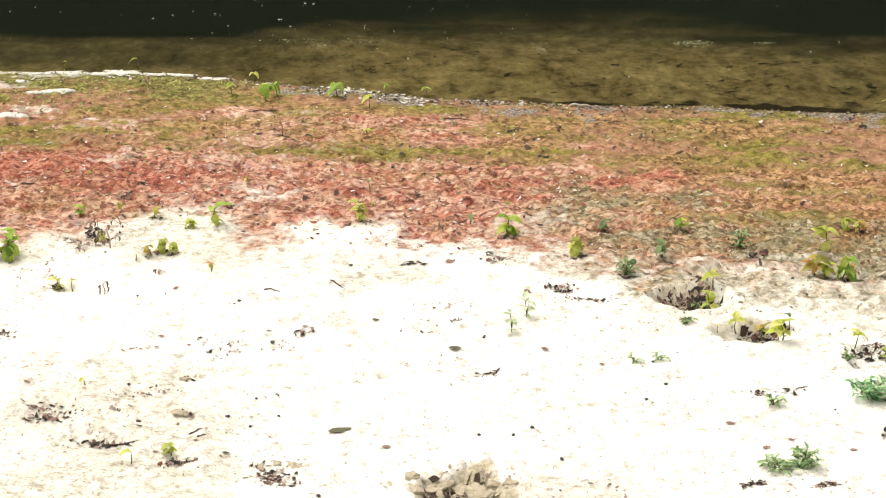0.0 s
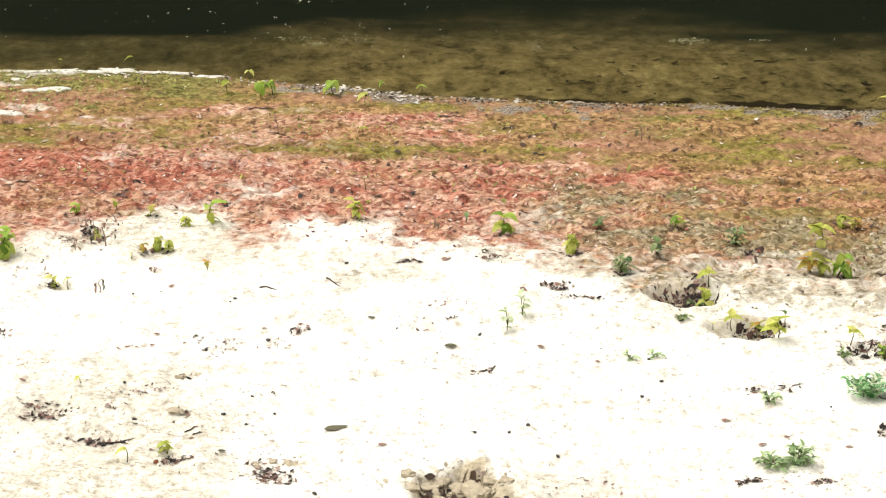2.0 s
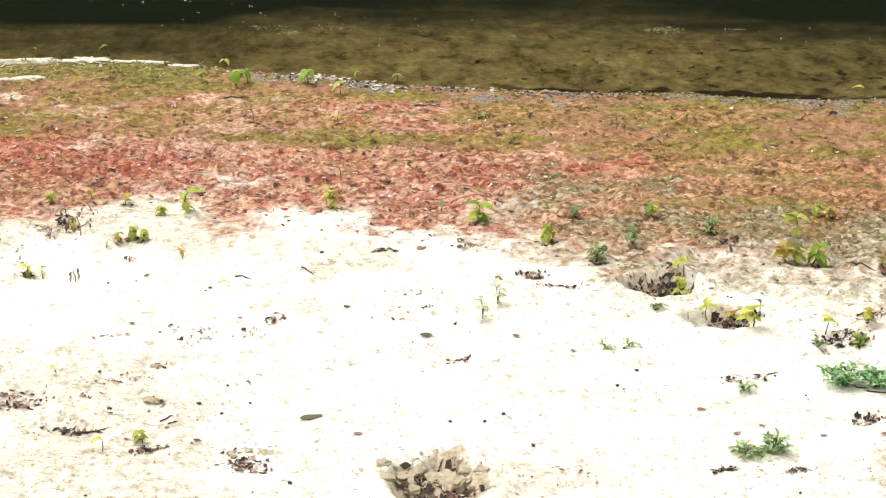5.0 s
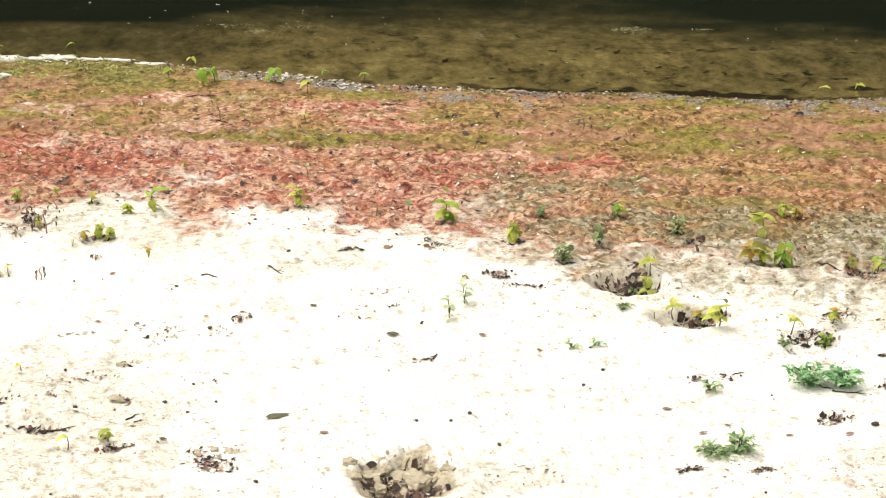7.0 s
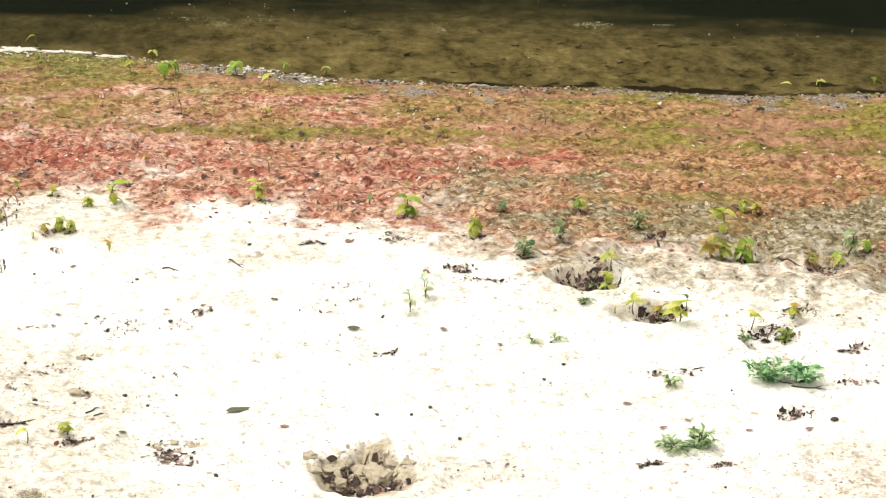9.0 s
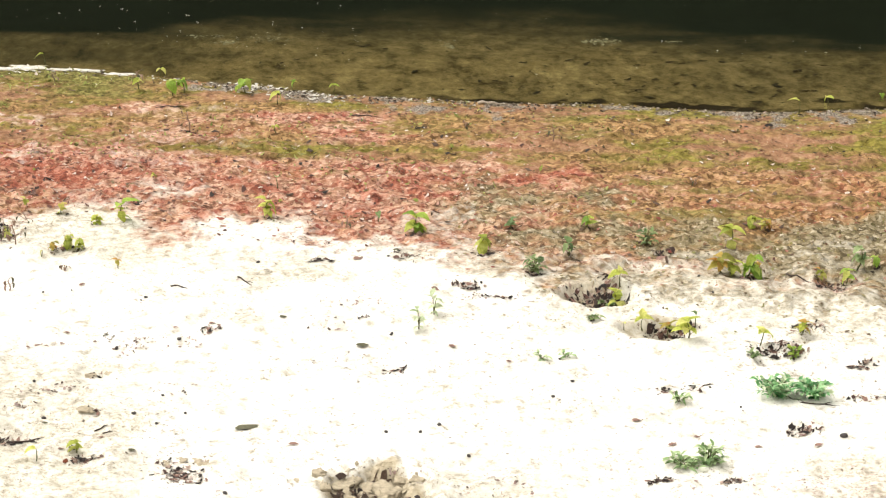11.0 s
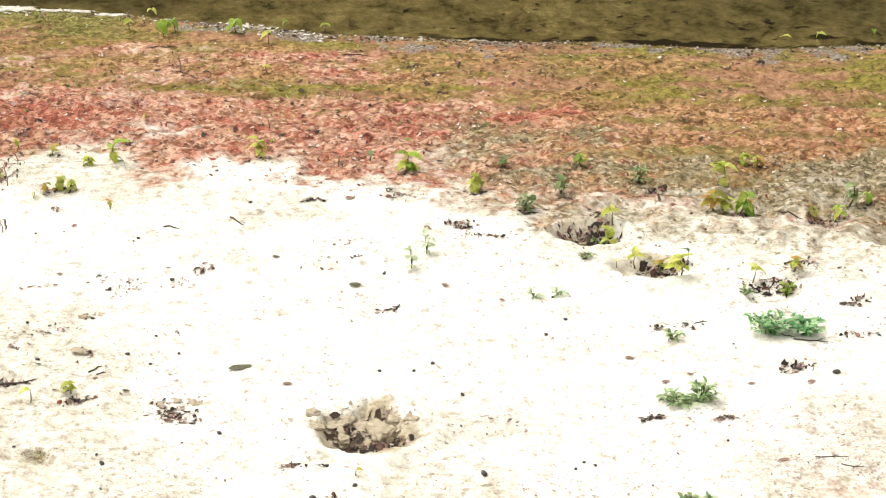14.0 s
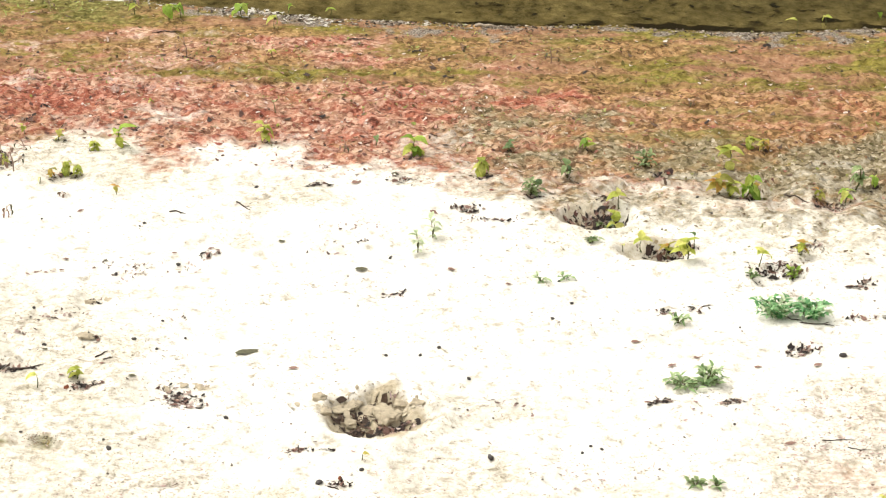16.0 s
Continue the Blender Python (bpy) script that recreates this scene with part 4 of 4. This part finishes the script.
    bmesh.ops.rotate(bm, verts=bm.verts, cent=(0, 0, 0), matrix=Matrix.Rotation(rng.uniform(0, 6), 3, "Z"))
    bmesh.ops.translate(bm, verts=bm.verts, vec=where + Vector((0, 0, size * squash * 0.28)))
    return part(name, bm, mat)


def chunk(name, where, size, mat, rng, squash=0.6):
    """A broken block with flat faces and crumbled edges."""
    bm = bmesh.new()
    bmesh.ops.create_icosphere(bm, subdivisions=4, radius=0.5)
    cuts = [(Vector((rng.gauss(0, 1), rng.gauss(0, 1), rng.gauss(0, 0.8))).normalized(), rng.uniform(0.24, 0.40)) for _ in range(9)]
    off = Vector((rng.uniform(-50, 50), rng.uniform(-50, 50), 0))
    sx = rng.uniform(0.9, 1.35)
    for v in bm.verts:
        for way, depth in cuts:
            over = v.co.dot(way) - depth
            if over > 0:
                v.co -= way * over
        v.co *= 1 + 0.26 * noise.fractal(v.co * 5 + off, 0.6, 2.0, 5)
        v.co = Vector((v.co.x * sx, v.co.y, v.co.z * squash)) * size * 1.25
    bmesh.ops.translate(bm, verts=bm.verts, vec=where)
    return part(name, bm, mat)


def dry_stalk(x, y, tall, rng):
    """A withered branching weed."""
    tip = Vector((rng.uniform(-0.25, 0.25), rng.uniform(-0.2, 0.2), 1)) * tall
    ob = base("dry_weed", at(x, y, -0.004), "withered brown branching weed standing in the sand", "plant", "withered weeds")
    part("stem", tube(bmesh.new(), [tip * 0, tip * 0.4 + Vector((0.004, 0, 0)), tip * 0.75, tip], [0.0022, 0.0019, 0.0014, 0.0007], 5), DRY, ob)
    for k in range(4):
        root = tip * rng.uniform(0.25, 0.85)
        a = rng.uniform(0, 6.28)
        end = root + Vector((math.cos(a), math.sin(a), rng.uniform(-0.1, 0.7))) * tall * rng.uniform(0.3, 0.55)
        branch = part("branch", tube(bmesh.new(), [root, root.lerp(end, 0.5) + Vector((0, 0, 0.003)), end], [0.0013, 0.001, 0.0006], 5), DRY, ob)
        m = Matrix.Translation(end) @ Matrix.Rotation(a, 4, "Z") @ Matrix.Rotation(rng.uniform(0, 1.2), 4, "Y") @ Matrix.Scale(rng.uniform(0.012, 0.024), 4)
        placed("leaf", WITHERED[k % 2], branch, m)
    return ob


WITHERED = [leaf_mesh("leaf", DRY, 0.5, 1.2, 0.5, 0.4, 40, 5), leaf_mesh("leaf", OLIVE, 0.45, 0.8, 0.6, 0.4, 41, 5)]

# ---- the plants ----
rng = random.Random(11)
for table, spot in ((SHORE_SEEDLINGS, "at the pond's edge"), (FLAT_SEEDLINGS, "on the red crusted flat"), (SAND_EDGE_SEEDLINGS, "in the pale sand"),
                    (RIGHT_BANK_SEEDLINGS, "on the sandy bank"), (HOLLOW_SEEDLINGS, "in a sandy hollow")):
    for x, y, tall, leaves, tone in table:
        seedling(x, y, tall, leaves, tone, spot, rng)
for row in HERBS:
    herb(*row, rng)
# dark flakes scattered round the feet of the leafier plants
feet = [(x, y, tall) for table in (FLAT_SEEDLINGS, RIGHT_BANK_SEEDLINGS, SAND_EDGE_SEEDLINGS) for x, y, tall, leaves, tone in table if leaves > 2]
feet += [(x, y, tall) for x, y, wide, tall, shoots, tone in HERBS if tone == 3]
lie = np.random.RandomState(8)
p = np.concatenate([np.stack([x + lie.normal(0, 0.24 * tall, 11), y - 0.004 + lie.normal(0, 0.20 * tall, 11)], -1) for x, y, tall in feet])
scatter("leaf_litter", DARK_SCRAPS, p, 0.006 + 0.020 * lie.uniform(0, 1, len(p)) ** 2, "small dark flakes scattered round the feet of seedlings", "leaf litter", lie, tilt=0.12, curl=0.25, ratio=(0.2, 0.7), ragged=0.7)

for row in DRY_WEEDS:
    dry_stalk(*row, rng)

# ---- dead leaves, twigs and stones ----
dots = np.random.RandomState(21)
for table in (LEAF_DRIFTS, LEAF_DRIFTS_NEAR, LEAF_DRIFTS_FAR):
    for x, y, rx, ry, n in table:
        heaps = np.stack([dots.uniform(-0.75, 0.75, 7), dots.uniform(-0.6, 0.6, 7)], -1)
        pts = np.clip(heaps[dots.randint(0, 7, n)] + dots.normal(0, 0.24, (n, 2)), -1.2, 1.2)
        pts = np.stack([x + rx * pts[:, 0], y + ry * pts[:, 1]], -1)
        scatter("leaf_litter", DEAD, pts, 0.005 + 0.026 * dots.uniform(0, 1, n) ** 2.5, "drift of dark crumbled dead leaves lying on the sand", "leaf litter", dots, tilt=0.10, ratio=(0.2, 0.7), curl=0.22, ragged=0.7)
for x, y, rx, ry, n in CRUMB_PATCHES:
    p = np.stack([x + rx * dots.normal(0, 0.5, n), y + ry * dots.normal(0, 0.5, n)], -1)
    scatter("plant_crumbs", CRUMBS, p, 0.004 + 0.014 * dots.uniform(0, 1, n) ** 2.5, "sparse pinkish brown plant crumbs on pale sand", "debris", dots, tilt=0.12, ratio=(0.2, 0.7), curl=0.2)
for k, row in enumerate(TWIGS):
    twig(*row, k, rng)
for x, y, long, wide, tone in FALLEN_LEAVES + SMALL_LEAVES:
    mat = (OLIVE, DEAD, RUST)[tone]
    me = leaf_mesh("dead_leaf", mat, min(0.9, max(0.3, wide / long)), 0.06 if tone < 2 else 0.9, 0.06 if tone < 2 else 0.3, 0.12 if tone < 2 else 0.35, rng.randint(0, 99), 6)
    ob = new("dead_leaf", me)
    a, b = at(x - long / 2, y, 0.004), at(x + long / 2, y, 0.004)
    ob.matrix_basis = Matrix.Translation(a) @ Matrix.Rotation(rng.uniform(-0.1, 0.1) if tone == 0 else rng.uniform(-0.5, 0.5), 4, "Z") @ Matrix.Rotation(-math.atan2(b.z - a.z, long), 4, "Y") @ Matrix.Scale(long, 4)
    tagged(ob, ("flat olive-brown fallen leaf lying on the sand", "small dark fallen leaf lying on the sand", "curled rust-red fallen leaf on the sand")[tone], "leaf", "fallen leaves")
for x, y, size in PEBBLES + SMALL_PEBBLES:
    tagged(lump("pebble", at(x, y), size, STONE, rng), "small dark rounded pebble lying on the sand", "pebble", "pebbles")

# clods of damp sand broken out of the dug hollow: x, y, size
CLODS = [
    (-0.035, 5.805, 0.070),
    (0.105, 5.778, 0.086),
    (0.050, 5.825, 0.050),
    (-0.005, 5.745, 0.040),
    (0.140, 5.830, 0.046),
    (-0.065, 5.760, 0.040),
    (0.005, 5.835, 0.046),
    (0.040, 5.790, 0.046),
    (-0.085, 5.825, 0.040),
    (0.178, 5.805, 0.038),
]
for x, y, size in CLODS:
    c = chunk("sand_clod", at(x, y, -0.02 * size), size, CLOD, rng, 0.5)
    tagged(c, "crumbling clod of damp beige sand in a dug hollow", "clod", "clods round the hollow")
for x, y, size in ((-0.455, 5.930, 0.040), (-0.412, 5.925, 0.044), (-0.488, 5.905, 0.030), (-0.375, 5.915, 0.026), (-0.700, 6.440, 0.046), (-0.735, 6.430, 0.030)):
    tagged(chunk("sand_clod", at(x, y, -0.15 * size), size, CLOD, rng, 0.4), "flat crumbling plate of caked beige sand", "clod")
tagged(lump("sand_clod", at(-0.729, 6.168), 0.046, CLOD, rng, 0.26, 0.5, 4), "low yellowish lump of caked sand on the beach", "clod")

n = 240
p = np.stack([0.05 + 0.14 * dots.normal(0, 0.6, n), 5.79 + 0.08 * dots.normal(0, 0.6, n)], -1)
scatter("sand_crumbs", CLOD, p, 0.004 + 0.018 * dots.uniform(0, 1, n) ** 2, "crumbs of damp sand thrown out of a dug hollow", "sand", dots, tilt=0.2, curl=0.1)
n = 110
p = np.stack([0.755 + 0.075 * dots.normal(0, 0.6, n), 6.95 + 0.035 * dots.normal(0, 0.6, n)], -1)
scatter("leaf_litter", DARK_SCRAPS, p, 0.008 + 0.030 * dots.uniform(0, 1, n) ** 2, "black rotting leaves in a sandy hollow", "leaf litter", dots, tilt=0.1, curl=0.2, ratio=(0.2, 0.7))
for x, y, rx, ry, n in ((0.115, 5.725, 0.042, 0.022, 170), (0.045, 5.710, 0.050, 0.014, 90), (0.030, 5.765, 0.020, 0.030, 80), (0.085, 5.825, 0.035, 0.025, 30), (-0.035, 5.765, 0.02, 0.03, 30)):
    p = np.stack([x + rx * dots.normal(0, 0.6, n), y + ry * dots.normal(0, 0.6, n)], -1)
    scatter("leaf_litter", DARK_SCRAPS if n < 100 else DEAD, p, 0.006 + 0.030 * dots.uniform(0, 1, n) ** 2, "black and brown dead leaves uncovered in a dug hollow", "leaf litter", dots, tilt=0.15, ratio=(0.2, 0.7), curl=0.25)

# a damp green smear on the sand
for mat, n, lift in ((MOSS_BITS, 90, 0.0), (DARK_SCRAPS, 90, 0.012)):
    p = np.stack([-0.796 + 0.045 * dots.normal(0, 0.5, n), 5.622 + lift + 0.016 * dots.normal(0, 0.5, n)], -1)
    scatter("algae_smear", mat, p, dots.uniform(0.002, 0.006, n), "dark green film of algae on a damp patch of sand", "algae", dots, tilt=0.03, curl=0.05, ragged=0.8)

# ---- loose cover of the ground ----
BOX = (-2.0, 2.3, 5.05, 9.4)


def dry(y, x):
    return step(-0.03, 0.02, shore(x) - y)


def crust_weight(x, y):
    (s, m, c), _, (_, _, l), _ = zones(x, y)
    return (0.06 + 0.94 * c) * (1 - 0.85 * l) * (1 - 0.75 * s) * dry(y, x) * (1 - 0.6 * step(0.4, 0.75, y - sand_edge(x))) * step(-0.25, 0.1, y - sand_edge(x)) 


def moss_weight(x, y):
    (s, m, c), _, (_, _, l), _ = zones(x, y)
    return m * (1 - 0.7 * c) * (1 - 0.85 * s) * dry(y, x) * step(-0.2, 0.1, y - sand_edge(x))


def soil_weight(x, y):
    (s, m, c), _, (_, _, l), _ = zones(x, y)
    return (1 - 0.75 * s) * np.maximum(0.9 * l, 0.08 * step(-0.3, 0.1, y - sand_edge(x)) * step(0.6, 0.2, y - sand_edge(x))) * dry(y, x)


def speck_weight(x, y):
    (s, m, c), (u, g, d), _, _ = zones(x, y)
    return s * (0.10 + 0.90 * step(-0.05, 0.30, fbm(x, y * 1.4, 0.45, 5, 0.7))) * (0.45 + 0.55 * step(7.0, 6.4, y))


p = sample(dots, 6000, BOX, crust_weight)
scatter("algae_flakes", CRUST_BITS, p, 0.005 + 0.019 * dots.uniform(0, 1, len(p)) ** 3, "red and pink flakes of dried algae crust on the flat", "algae", dots, tilt=0.06, curl=0.1, ratio=(0.3, 0.9))
p = sample(dots, 3200, BOX, moss_weight)
scatter("moss", MOSS_BITS, p, 0.005 + 0.018 * dots.uniform(0, 1, len(p)) ** 3, "olive and brown moss tufts covering the flat", "moss", dots, tilt=0.2, curl=0.3, ratio=(0.25, 0.9))
p = sample(dots, 430, (-2.0, 2.3, 7.1, 9.3), lambda x, y: dry(y, x) * step(-0.1, 0.3, y - sand_edge(x)) * (0.25 + 0.75 * step(-0.1, 0.2, fbm(x, y * 1.5, 0.3, 3))))
scatter("dark_scraps", DARK_SCRAPS, p, 0.006 + 0.030 * dots.uniform(0, 1, len(p)) ** 2.5, "dark scraps of dead plants strewn over the flat", "debris", dots, tilt=0.08, curl=0.15, ratio=(0.25, 0.7))
p = sample(dots, 420, (-2.0, 2.3, 7.1, 9.3), lambda x, y: dry(y, x) * step(-0.1, 0.3, y - sand_edge(x)))
scatter("pale_scraps", PALE_SCRAPS, p, 0.005 + 0.020 * dots.uniform(0, 1, len(p)) ** 3, "pale dried scraps and shell bits on the flat", "debris", dots, tilt=0.15, curl=0.3, ratio=(0.3, 0.8))
p = sample(dots, 1300, (-2.0, 2.3, 7.5, 9.3), lambda x, y: dry(y, x) * step(0.25, 0.8, y - sand_edge(x)) * step(0.0, 0.3, fbm(x * 0.6 + 2, y * 1.4, 0.35, 4)) * (0.25 + 0.75 * step(-0.3, -0.9, x) * step(7.9, 8.5, y)))
scatter("green_tufts", GREEN_BITS, p, dots.uniform(0.008, 0.024, len(p)), "tiny yellow-green tufts sprouting in the moss", "moss", dots, tilt=0.35, curl=0.4, ratio=(0.15, 0.5))
p = sample(dots, 4200, BOX, soil_weight)
scatter("soil_crumbs", SOIL_BITS, p, 0.004 + 0.018 * dots.uniform(0, 1, len(p)) ** 2.5, "brown soil crumbs and plant scraps on sand", "soil", dots, tilt=0.1, curl=0.15, ratio=(0.25, 0.9), ragged=0.8)
p = sample(dots, 19000, BOX, speck_weight)
scatter("sand_specks", SPECKS, p, 0.0028 + 0.0115 * dots.uniform(0, 1, len(p)) ** 3.5, "small brown plant crumbs strewn over pale sand", "debris", dots, tilt=0.1, curl=0.2, ratio=(0.15, 0.8), ragged=0.85)
p = sample(dots, 11000, (-1.3, 2.0, 5.05, 6.1), lambda x, y: np.maximum(step(0.8, 1.25, x) * step(6.05, 5.6, y), 0.35 * step(5.75, 5.35, y)) * step(-0.2, 0.3, fbm(x * 0.8, y * 1.3, 0.16, 5, 0.75)))
scatter("pink_specks", PINK_SPECKS, p, 0.003 + 0.012 * dots.uniform(0, 1, len(p)) ** 2.5, "faint pink crumbs of dried algae on pale sand", "algae", dots, tilt=0.1, curl=0.15, ratio=(0.2, 0.8), ragged=0.9)
p = sample(dots, 1900, (-1.2, 2.3, 8.4, 9.3), lambda x, y: (step(0.10, 0.01, shore(x) - y) + 0.10 * step(0.3, 0.1, shore(x) - y)) * step(-0.02, 0.01, shore(x) - y) * (0.25 + 0.75 * step(-0.8, -0.2, x)))
q = sample(dots, 230, (-1.4, 0.3, 8.7, 9.3), lambda x, y: step(0.12, 0.0, shore(x) - y) * step(-0.03, -0.01, shore(x) - y) * (0.15 + 0.85 * step(-0.1, 0.15, fbm(x * 1.4, y, 0.25, 3))))
scatter("pale_shells", PALE_CRUST, q, 0.006 + 0.026 * dots.uniform(0, 1, len(q)) ** 1.5, "pale scum and shell bits along the waterline", "debris", dots, tilt=0.1, curl=0.15, ratio=(0.3, 0.9))
grains("shore_grit", GRIT, p, 0.004 + 0.014 * dots.uniform(0, 1, len(p)) ** 2.5, "grey grit and broken shell along the waterline", "gravel", dots)
p = sample(dots, 340, (-1.2, 2.8, 8.7, 9.9), lambda x, y: step(0.06, 0.2, y - shore(x)) * step(1.15, 0.6, y - shore(x)) * (0.12 + 0.88 * step(-0.2, 1.6, x)) * (0.25 + 0.75 * step(-0.1, 0.2, fbm(x * 0.6, y, 0.5, 3))))
scatter("sunken_leaves", SUNK, p, 0.014 + 0.070 * dots.uniform(0, 1, len(p)) ** 2, "dark leaves and scraps lying on the pond bed", "leaf litter", dots, tilt=0.03, curl=0.05, ratio=(0.2, 0.5), ragged=0.9)
for x, y, rx, ry, n in ((1.0, 9.49, 0.085, 0.035, 150), (0.384, 9.43, 0.03, 0.05, 40), (-0.478, 9.455, 0.05, 0.03, 60), (-0.58, 9.53, 0.10, 0.03, 50), (-0.30, 9.50, 0.12, 0.04, 50), (1.28, 9.49, 0.05, 0.015, 26)):
    p = np.stack([x + rx * dots.normal(0, 0.5, n), y + ry * dots.normal(0, 0.5, n)], -1)
    scatter("floating_weed", WATER_WEED, p, 0.004 + 0.018 * dots.uniform(0, 1, n) ** 2, "yellow-green mat of weed floating on the pond", "algae", dots, tilt=0.02, curl=0.1, ratio=(0.3, 0.8), level=LEVEL + 0.002)
p = sample(dots, 900, (-2.8, 3.2, 8.9, 12.5), lambda x, y: step(0.1, 0.7, y - shore(x)) * (0.28 + 0.72 * step(0.4, -0.6, x)))
scatter("floating_fluff", FLOATERS, p, 0.003 + 0.014 * dots.uniform(0, 1, len(p)) ** 2, "pale seed fluff and scraps floating on the pond", "debris", dots, tilt=0.02, curl=0.1, ratio=(0.3, 0.9), level=LEVEL + 0.002)

# slabs of dried scum at the waterline: x, y, half width, half depth
SLABS = [
    (-1.560, 9.135, 0.070, 0.022),
    (-1.440, 9.150, 0.080, 0.030),
    (-1.330, 9.135, 0.050, 0.018),
    (-1.240, 9.165, 0.065, 0.035),
    (-1.090, 9.135, 0.060, 0.020),
    (-1.000, 9.125, 0.055, 0.024),
    (-0.890, 9.085, 0.045, 0.016),
    (-1.540, 8.920, 0.040, 0.016),
    (-1.450, 8.935, 0.050, 0.022),
    (-1.609, 9.043, 0.028, 0.014),
    (-1.590, 8.665, 0.060, 0.020),
]


def slab(x, y, rx, ry, rng):
    """A thin curled plate with a torn outline."""
    bm = bmesh.new()
    k = 22
    torn = [1 + 0.75 * noise.fractal(Vector((math.cos(a * math.tau / k) * 1.6 + 9 * x, math.sin(a * math.tau / k) * 1.6, y)), 0.7, 2.0, 4) + rng.uniform(-0.08, 0.08) for a in range(k)]
    rings = []
    for part_way, lift in ((1.0, -0.006), (1.0, 0.0012), (0.9, 0.0035), (0.5, 0.004)):
        ring = []
        for a in range(k):
            w = a * math.tau / k
            px, py = x + rx * part_way * torn[a] * math.cos(w), y + ry * part_way * torn[a] * math.sin(w)
            ring.append(bm.verts.new(at(px, py, lift + 0.005 * noise.noise(Vector((px * 30, py * 30, 0))))))
        rings.append(ring)
    for lo, hi in zip(rings, rings[1:]):
        for a in range(k):
            bm.faces.new((lo[a], lo[(a + 1) % k], hi[(a + 1) % k], hi[a]))
    bm.faces.new(rings[0][::-1])
    bm.faces.new(rings[-1])
    return tagged(part("scum_plate", bm, PALE_CRUST), "bleached plate of dried scum at the waterline", "debris", "plates of dried scum")


for row in SLABS:
    slab(*row, rng)

# ---- the far bank ----
FOLIAGE = shards("tree_leaves", [(0.02, 0.04, 0.016), (0.035, 0.065, 0.024), (0.05, 0.085, 0.03), (0.025, 0.045, 0.018)], fine=3.0)
TRUNK = shards("tree_bark", [(0.06, 0.045, 0.035), (0.09, 0.07, 0.055)], fine=12.0)


def crown_mesh(name, rng, tall, wide, low, n):
    """Leaf sprays clumped round the ends of the limbs, with gaps."""
    ends = np.stack([rng.normal(0, wide * 0.42, 26), rng.normal(0, wide * 0.42, 26), rng.uniform(low, tall, 26)], -1)
    c = ends[rng.randint(0, 26, n)] + rng.normal(0, wide * 0.16, (n, 3))
    u, v = rng.normal(0, 1, (n, 3)), rng.normal(0, 1, (n, 3))
    u /= np.linalg.norm(u, axis=1)[:, None]
    v -= (u * v).sum(1)[:, None] * u
    v /= np.linalg.norm(v, axis=1)[:, None]
    s = rng.uniform(0.25, 0.65, (n, 1))
    co = np.stack([c - u * s, c + v * s * 0.5, c + u * s, c - v * s * 0.5], 1).reshape(-1, 3)
    me = bpy.data.meshes.new(name)
    me.from_pydata(co.tolist(), [], np.arange(4 * n).reshape(-1, 4).tolist())
    me.materials.append(FOLIAGE)
    return me


def tree(rng, seed, tall, wide):
    ob = base("tree", Vector((0, 0, 0)), "dark leafy broadleaved tree on the far bank of the pond", "tree", "trees on the far bank")
    r = random.Random(seed)
    bm = tube(bmesh.new(), [Vector((0, 0, -0.5)), Vector((0.1, 0, tall * 0.25)), Vector((0.3, 0.2, tall * 0.55)), Vector((0.2, 0.3, tall * 0.9))], [0.4, 0.3, 0.2, 0.05], 9)
    for k in range(9):
        z = tall * r.uniform(0.25, 0.75)
        a = k * 2.4
        tip = Vector((math.cos(a) * wide * 0.55, math.sin(a) * wide * 0.55, z + tall * 0.2))
        root = Vector((0.15, 0.1, z))
        tube(bm, [root, root.lerp(tip, 0.5) + Vector((0, 0, 0.3)), tip], [0.11, 0.07, 0.02])
    part("trunk", bm, TRUNK, ob)
    placed("crown", crown_mesh("crown", rng, tall, wide, 1.5, 12000), ob, Matrix.Identity(4))
    return ob


kinds = [tree(dots, k, tall, wide) for k, (tall, wide) in enumerate(((25, 5.6), (27, 6.0), (24, 5.4)))]
spots = [(-25 + 4.2 * k + rng.uniform(-1, 1), 44 + rng.uniform(-1.5, 5), rng.uniform(0, 6)) for k in range(13)] + [(-27 + 4.6 * k + rng.uniform(-1, 1), 53 + rng.uniform(-1.5, 3), rng.uniform(0, 6)) for k in range(13)]
for k, (x, y, turn) in enumerate(spots):
    m = pose(x, y, LEVEL + min(0.25 * (y - 39), 4), 0, 0, math.degrees(turn))
    if k < 3:
        kinds[k].matrix_basis = m
    else:
        copy_thing(kinds[k % 3], m)
n = 15000
bx, bz = dots.uniform(-60, 60, n), dots.uniform(0, 1, n) ** 1.3
by = 40.5 + dots.uniform(0, 3, n) + 2 * bz
top = 3.5 + 2.5 * fbm(bx, bx * 0, 6.0, 3)
co = np.stack([bx, by, LEVEL + bz * top + 0.1], -1)
u, v = dots.normal(0, 0.22, (n, 3)), dots.normal(0, 0.22, (n, 3))
me = bpy.data.meshes.new("undergrowth")
me.from_pydata(np.stack([co - u, co + v, co + u, co - v], 1).reshape(-1, 3).tolist(), [], np.arange(4 * n).reshape(-1, 4).tolist())
me.materials.append(FOLIAGE)
tagged(new("undergrowth", me), "dense dark undergrowth along the far bank", "bushes", kind="stuff")
